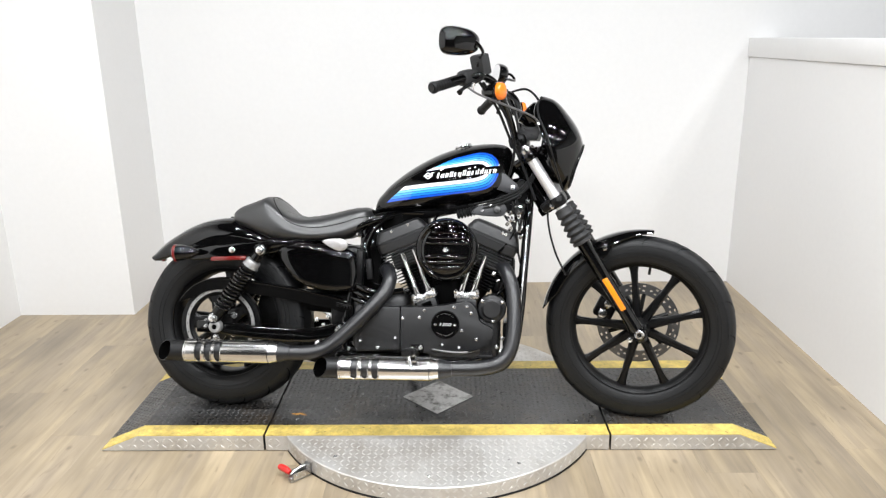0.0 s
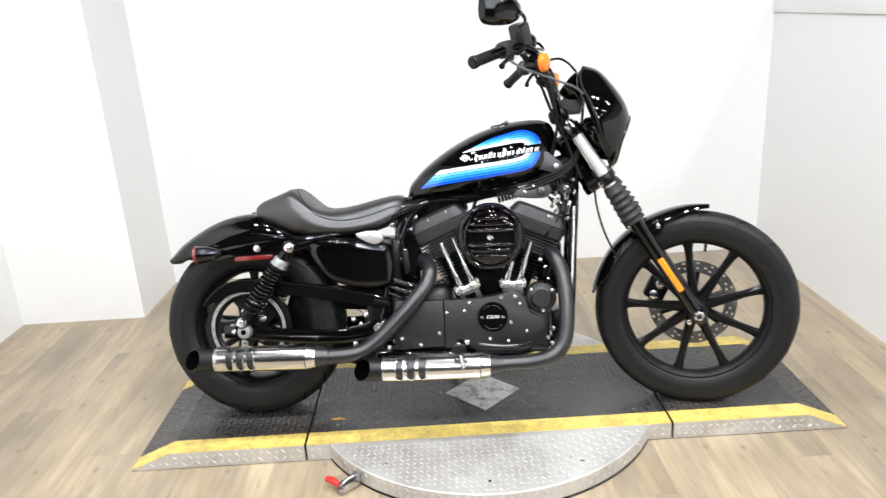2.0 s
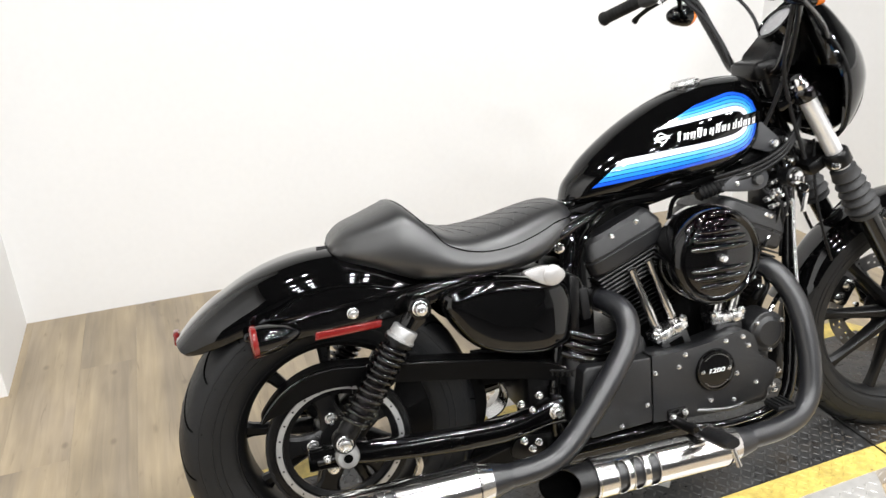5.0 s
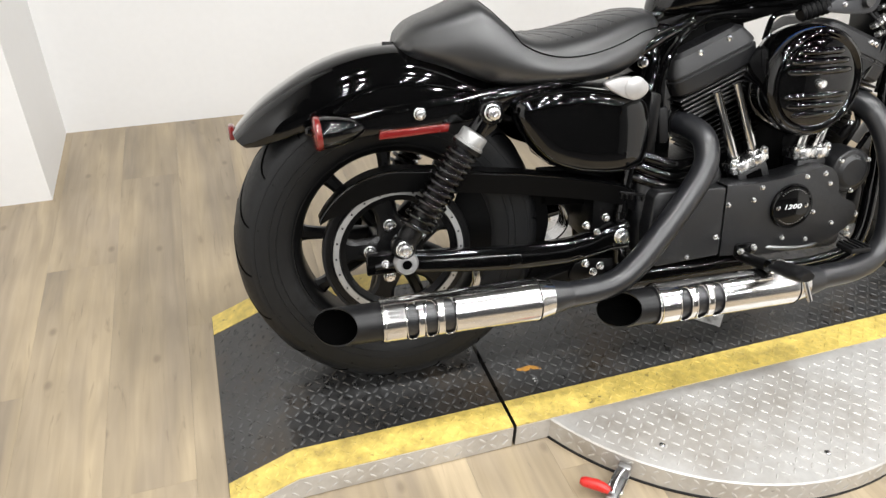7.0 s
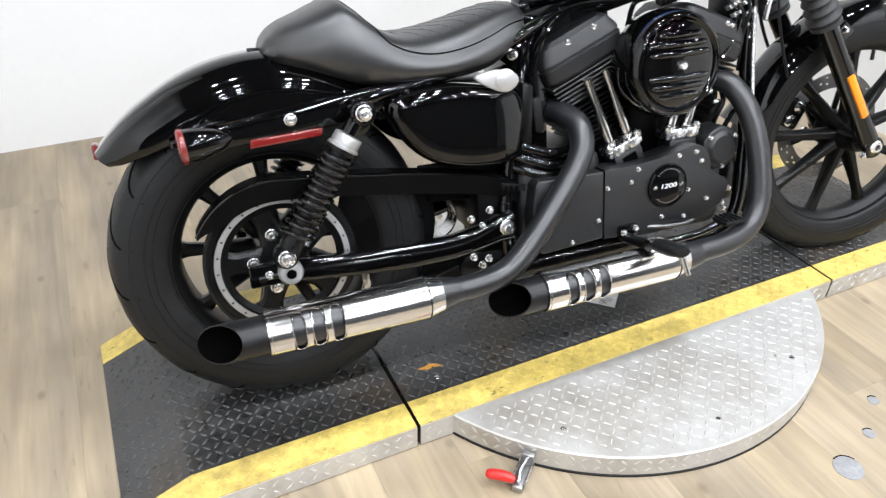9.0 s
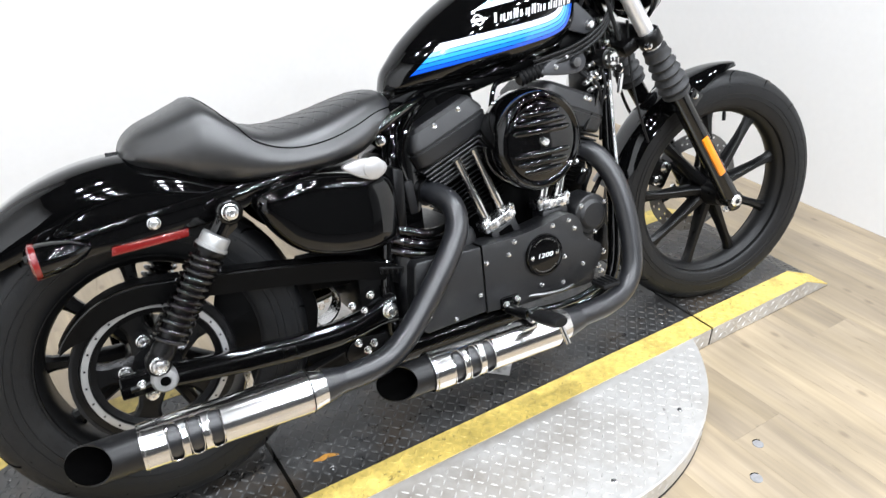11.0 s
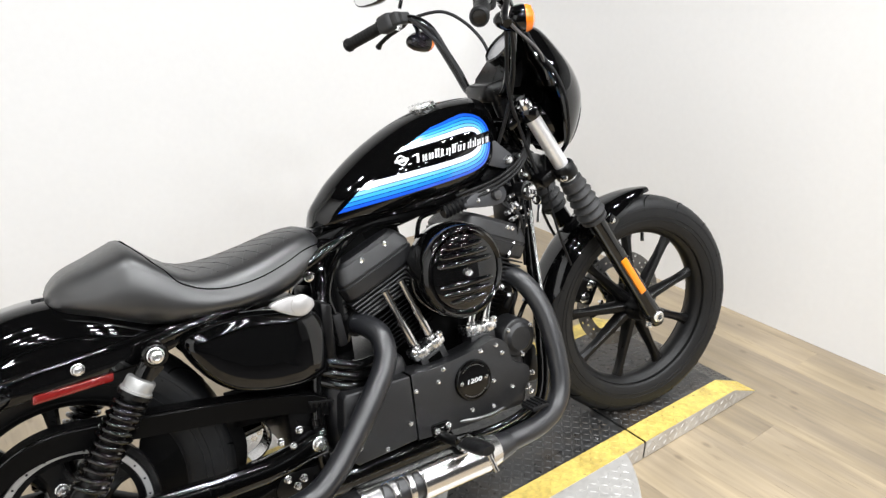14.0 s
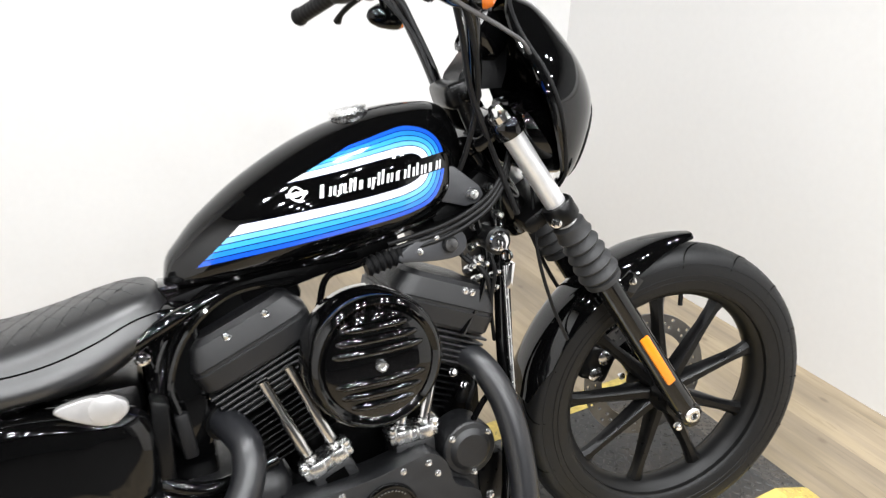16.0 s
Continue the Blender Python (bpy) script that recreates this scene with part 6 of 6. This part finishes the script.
lugs("chequer_bar", lambda x, y: (x * x + (y - 2.8) ** 2) < (R - 0.016) ** 2 and (y < Y0 - 0.012 or y > Y1 + 0.012), -R, R, 2.8 - R, 2.8 + R, lambda x: H - 0.001, LUG, turntable, 0.0215, 0.0195, 0.0036)
lugs("chequer_bar", lambda x, y: abs(x) + abs(y - 2.78) < 0.122, -0.12, 0.12, 2.66, 2.9, lambda x: H + 0.0033, HATCH, deck_centre, 0.0195)
for x0, x1, dk in ((-END + 0.02, -SEAM - 0.02, deck_left), (-SEAM + 0.02, SEAM - 0.02, deck_centre), (SEAM + 0.02, END - 0.02, deck_right)):
    lugs("chequer_bar", lambda x, y: (abs(x) + abs(y - 2.78) > 0.155), x0, x1, Y0 + 0.085, Y1 - 0.085, lambda x: height(x), GREYLUG, dk, 0.0195)
    lugs("chequer_bar", lambda x, y: True, x0, x1, Y0 + 0.015, Y0 + 0.06, lambda x: height(x) + 0.0008, YELLOW, dk, 0.0195)
    bm = bmesh.new()
    x = x0
    k = 0
    while x < x1:
        for z in (0.018, 0.042):
            if z < height(x) - 0.014 and (abs(x) > 0.54):
                a = radians(45 if (k + (z > 0.03)) % 2 else -45)
                d = V(math.cos(a), 0, math.sin(a))
                lug(bm, V(x, Y0 - 0.003, z), d, V(-d.z, 0, d.x), V(0, -1, 0))
        x += 0.026
        k += 1
    tagged(part("chequer_bar", bm, LUG, dk, smooth=False), kind="stuff")
bm = bmesh.new()
for k in range(146):
    a = 2 * math.pi * k / 146
    n = V(math.cos(a), math.sin(a), 0)
    if abs(DISC.y + R * n.y - 2.8) > 0.31:
        for z in (0.022, 0.045):
            q = radians(45 if (k + (z > 0.03)) % 2 else -45)
            t = V(-n.y, n.x, 0)
            d = t * math.cos(q) + V(0, 0, 1) * math.sin(q)
            lug(bm, DISC + n * R + V(0, 0, z), d, n.cross(d), n, 0.022, 0.0055, 0.0014)
tagged(part("chequer_bar", bm, LUG, turntable, smooth=False), kind="stuff")
bolts("screw", [DISC + V(0.55 * math.cos(radians(a)), 0.55 * math.sin(radians(a)), H - 0.001) for a in (200, 232, 268, 300, 338)], (0, 0, 1), 0.006, 0.0025, STEEL, turntable)

bm = plate(smooth2d([(-0.028, -0.004), (-0.01, 0.006), (0.008, 0.004), (0.03, 0.009), (0.02, -0.002), (0.004, -0.009), (-0.012, -0.006)], 3), 0, 0.0008, 0)
bm.transform(Matrix.Translation((-0.518, 2.648, H + 0.0005)) @ Matrix.Rotation(radians(90), 4, "X"))
part("paint_spot", bm, ORANGE, deck_centre, "orange paint spot", smooth=False)

# ---- toggle clamp beside the turntable ----
clamp = tagged(new("toggle_clamp"), "steel toggle clamp with red handle beside the turntable", "clamp")
clamp.matrix_world = pose(-0.455, 2.331, 0, 0, 0, 41)
# local x runs towards the turntable
bm = block((0.0, 0, 0.009), (0.074, 0.022, 0.018), 0.003)
block((0.032, 0, 0.026), (0.014, 0.026, 0.04), 0.003, None, bm)
part("body", bm, ALLOY, clamp, "grey steel clamp body")
for s in (-1, 1):
    part("side_plate", block((0.002, s * 0.0135, 0.022), (0.062, 0.003, 0.024), 0.001), STEEL, clamp)
    part("pivot_pin", lathe([(0.004, 0), (0.004, 0.002), (0.0025, 0.003)], (-0.018, s * 0.015, 0.024), (0, s, 0), 10), BOLT, clamp)
part("link", tube([(-0.03, 0, 0.028), (-0.006, 0.004, 0.035), (0.026, 0, 0.04)], 0.0055, 10, 3), STEEL, clamp)
bm = tube([(-0.03, 0.008, 0.03), (-0.031, 0.02, 0.032), (-0.033, 0.036, 0.033), (-0.037, 0.058, 0.031), (-0.038, 0.066, 0.03)], [0.0075, 0.0105, 0.0115, 0.0105, 0.006], 14, 3)
part("handle", bm, REDGRIP, clamp, "red dipped handle")

# ---- floor ----
floor = tagged(part("floor", block((-0.28, -0.44, -0.03), (8.6, 9.7, 0.05), 0), material("floor_base", (0.035, 0.032, 0.03), 0.7), smooth=False), "wood-look vinyl plank floor in warm beige", "floor", kind="structure")
# pale round plugs set in the planks, the small ones half worn away
PLUG = material("pale_plug", (0.27, 0.268, 0.272), 0.6, vary=0.25, scale=40, spec=0.3)
for px, py, r in ((0.186, 2.067, 0.031), (0.307, 2.113, 0.014), (0.402, 2.178, 0.013)):
    plug = part("floor_plug", lathe([(r, 0.0), (r, 0.0012), (r - 0.002, 0.002), (0, 0.0026)], (px, py, 0), (0, 0, 1), 32), PLUG, floor, "pale grey round floor plug")
    rim = [(px + r * math.cos(radians(a)), py + r * math.sin(radians(a)), 0.0012) for a in range(20, 111, 10)]
    part("dark_rim", tube(rim, 0.0016, 6, 1), GROOVE, plug)
PW, PL = 0.18, 1.3
rnd = random.Random(11)
shapes = {}


def plank_mesh(length):
    if length not in shapes:
        bm = block((0, 0, -0.0025), (PW - 0.0003, length - 0.0003, 0.005), 0)
        for f in bm.faces:
            f.smooth = False
        me = bpy.data.meshes.new("plank")
        bm.to_mesh(me)
        bm.free()
        me.materials.append(PLANK)
        shapes[length] = me
    return shapes[length]


col = 0
x = LEFT - 0.1
while x < RIGHT + 0.1:
    y = 0.2 + PL * ((col * 0.37) % 1) - PL
    while y < BACK:
        a, b = max(y, 0.2), min(y + PL, BACK + 0.02)
        if b - a > 0.002:
            ob = new("plank", plank_mesh(round(b - a, 3)))
            ob.parent = floor
            ob.location = (x + PW / 2, (a + b) / 2, 0)
        y += PL
    x += PW
    col += 1
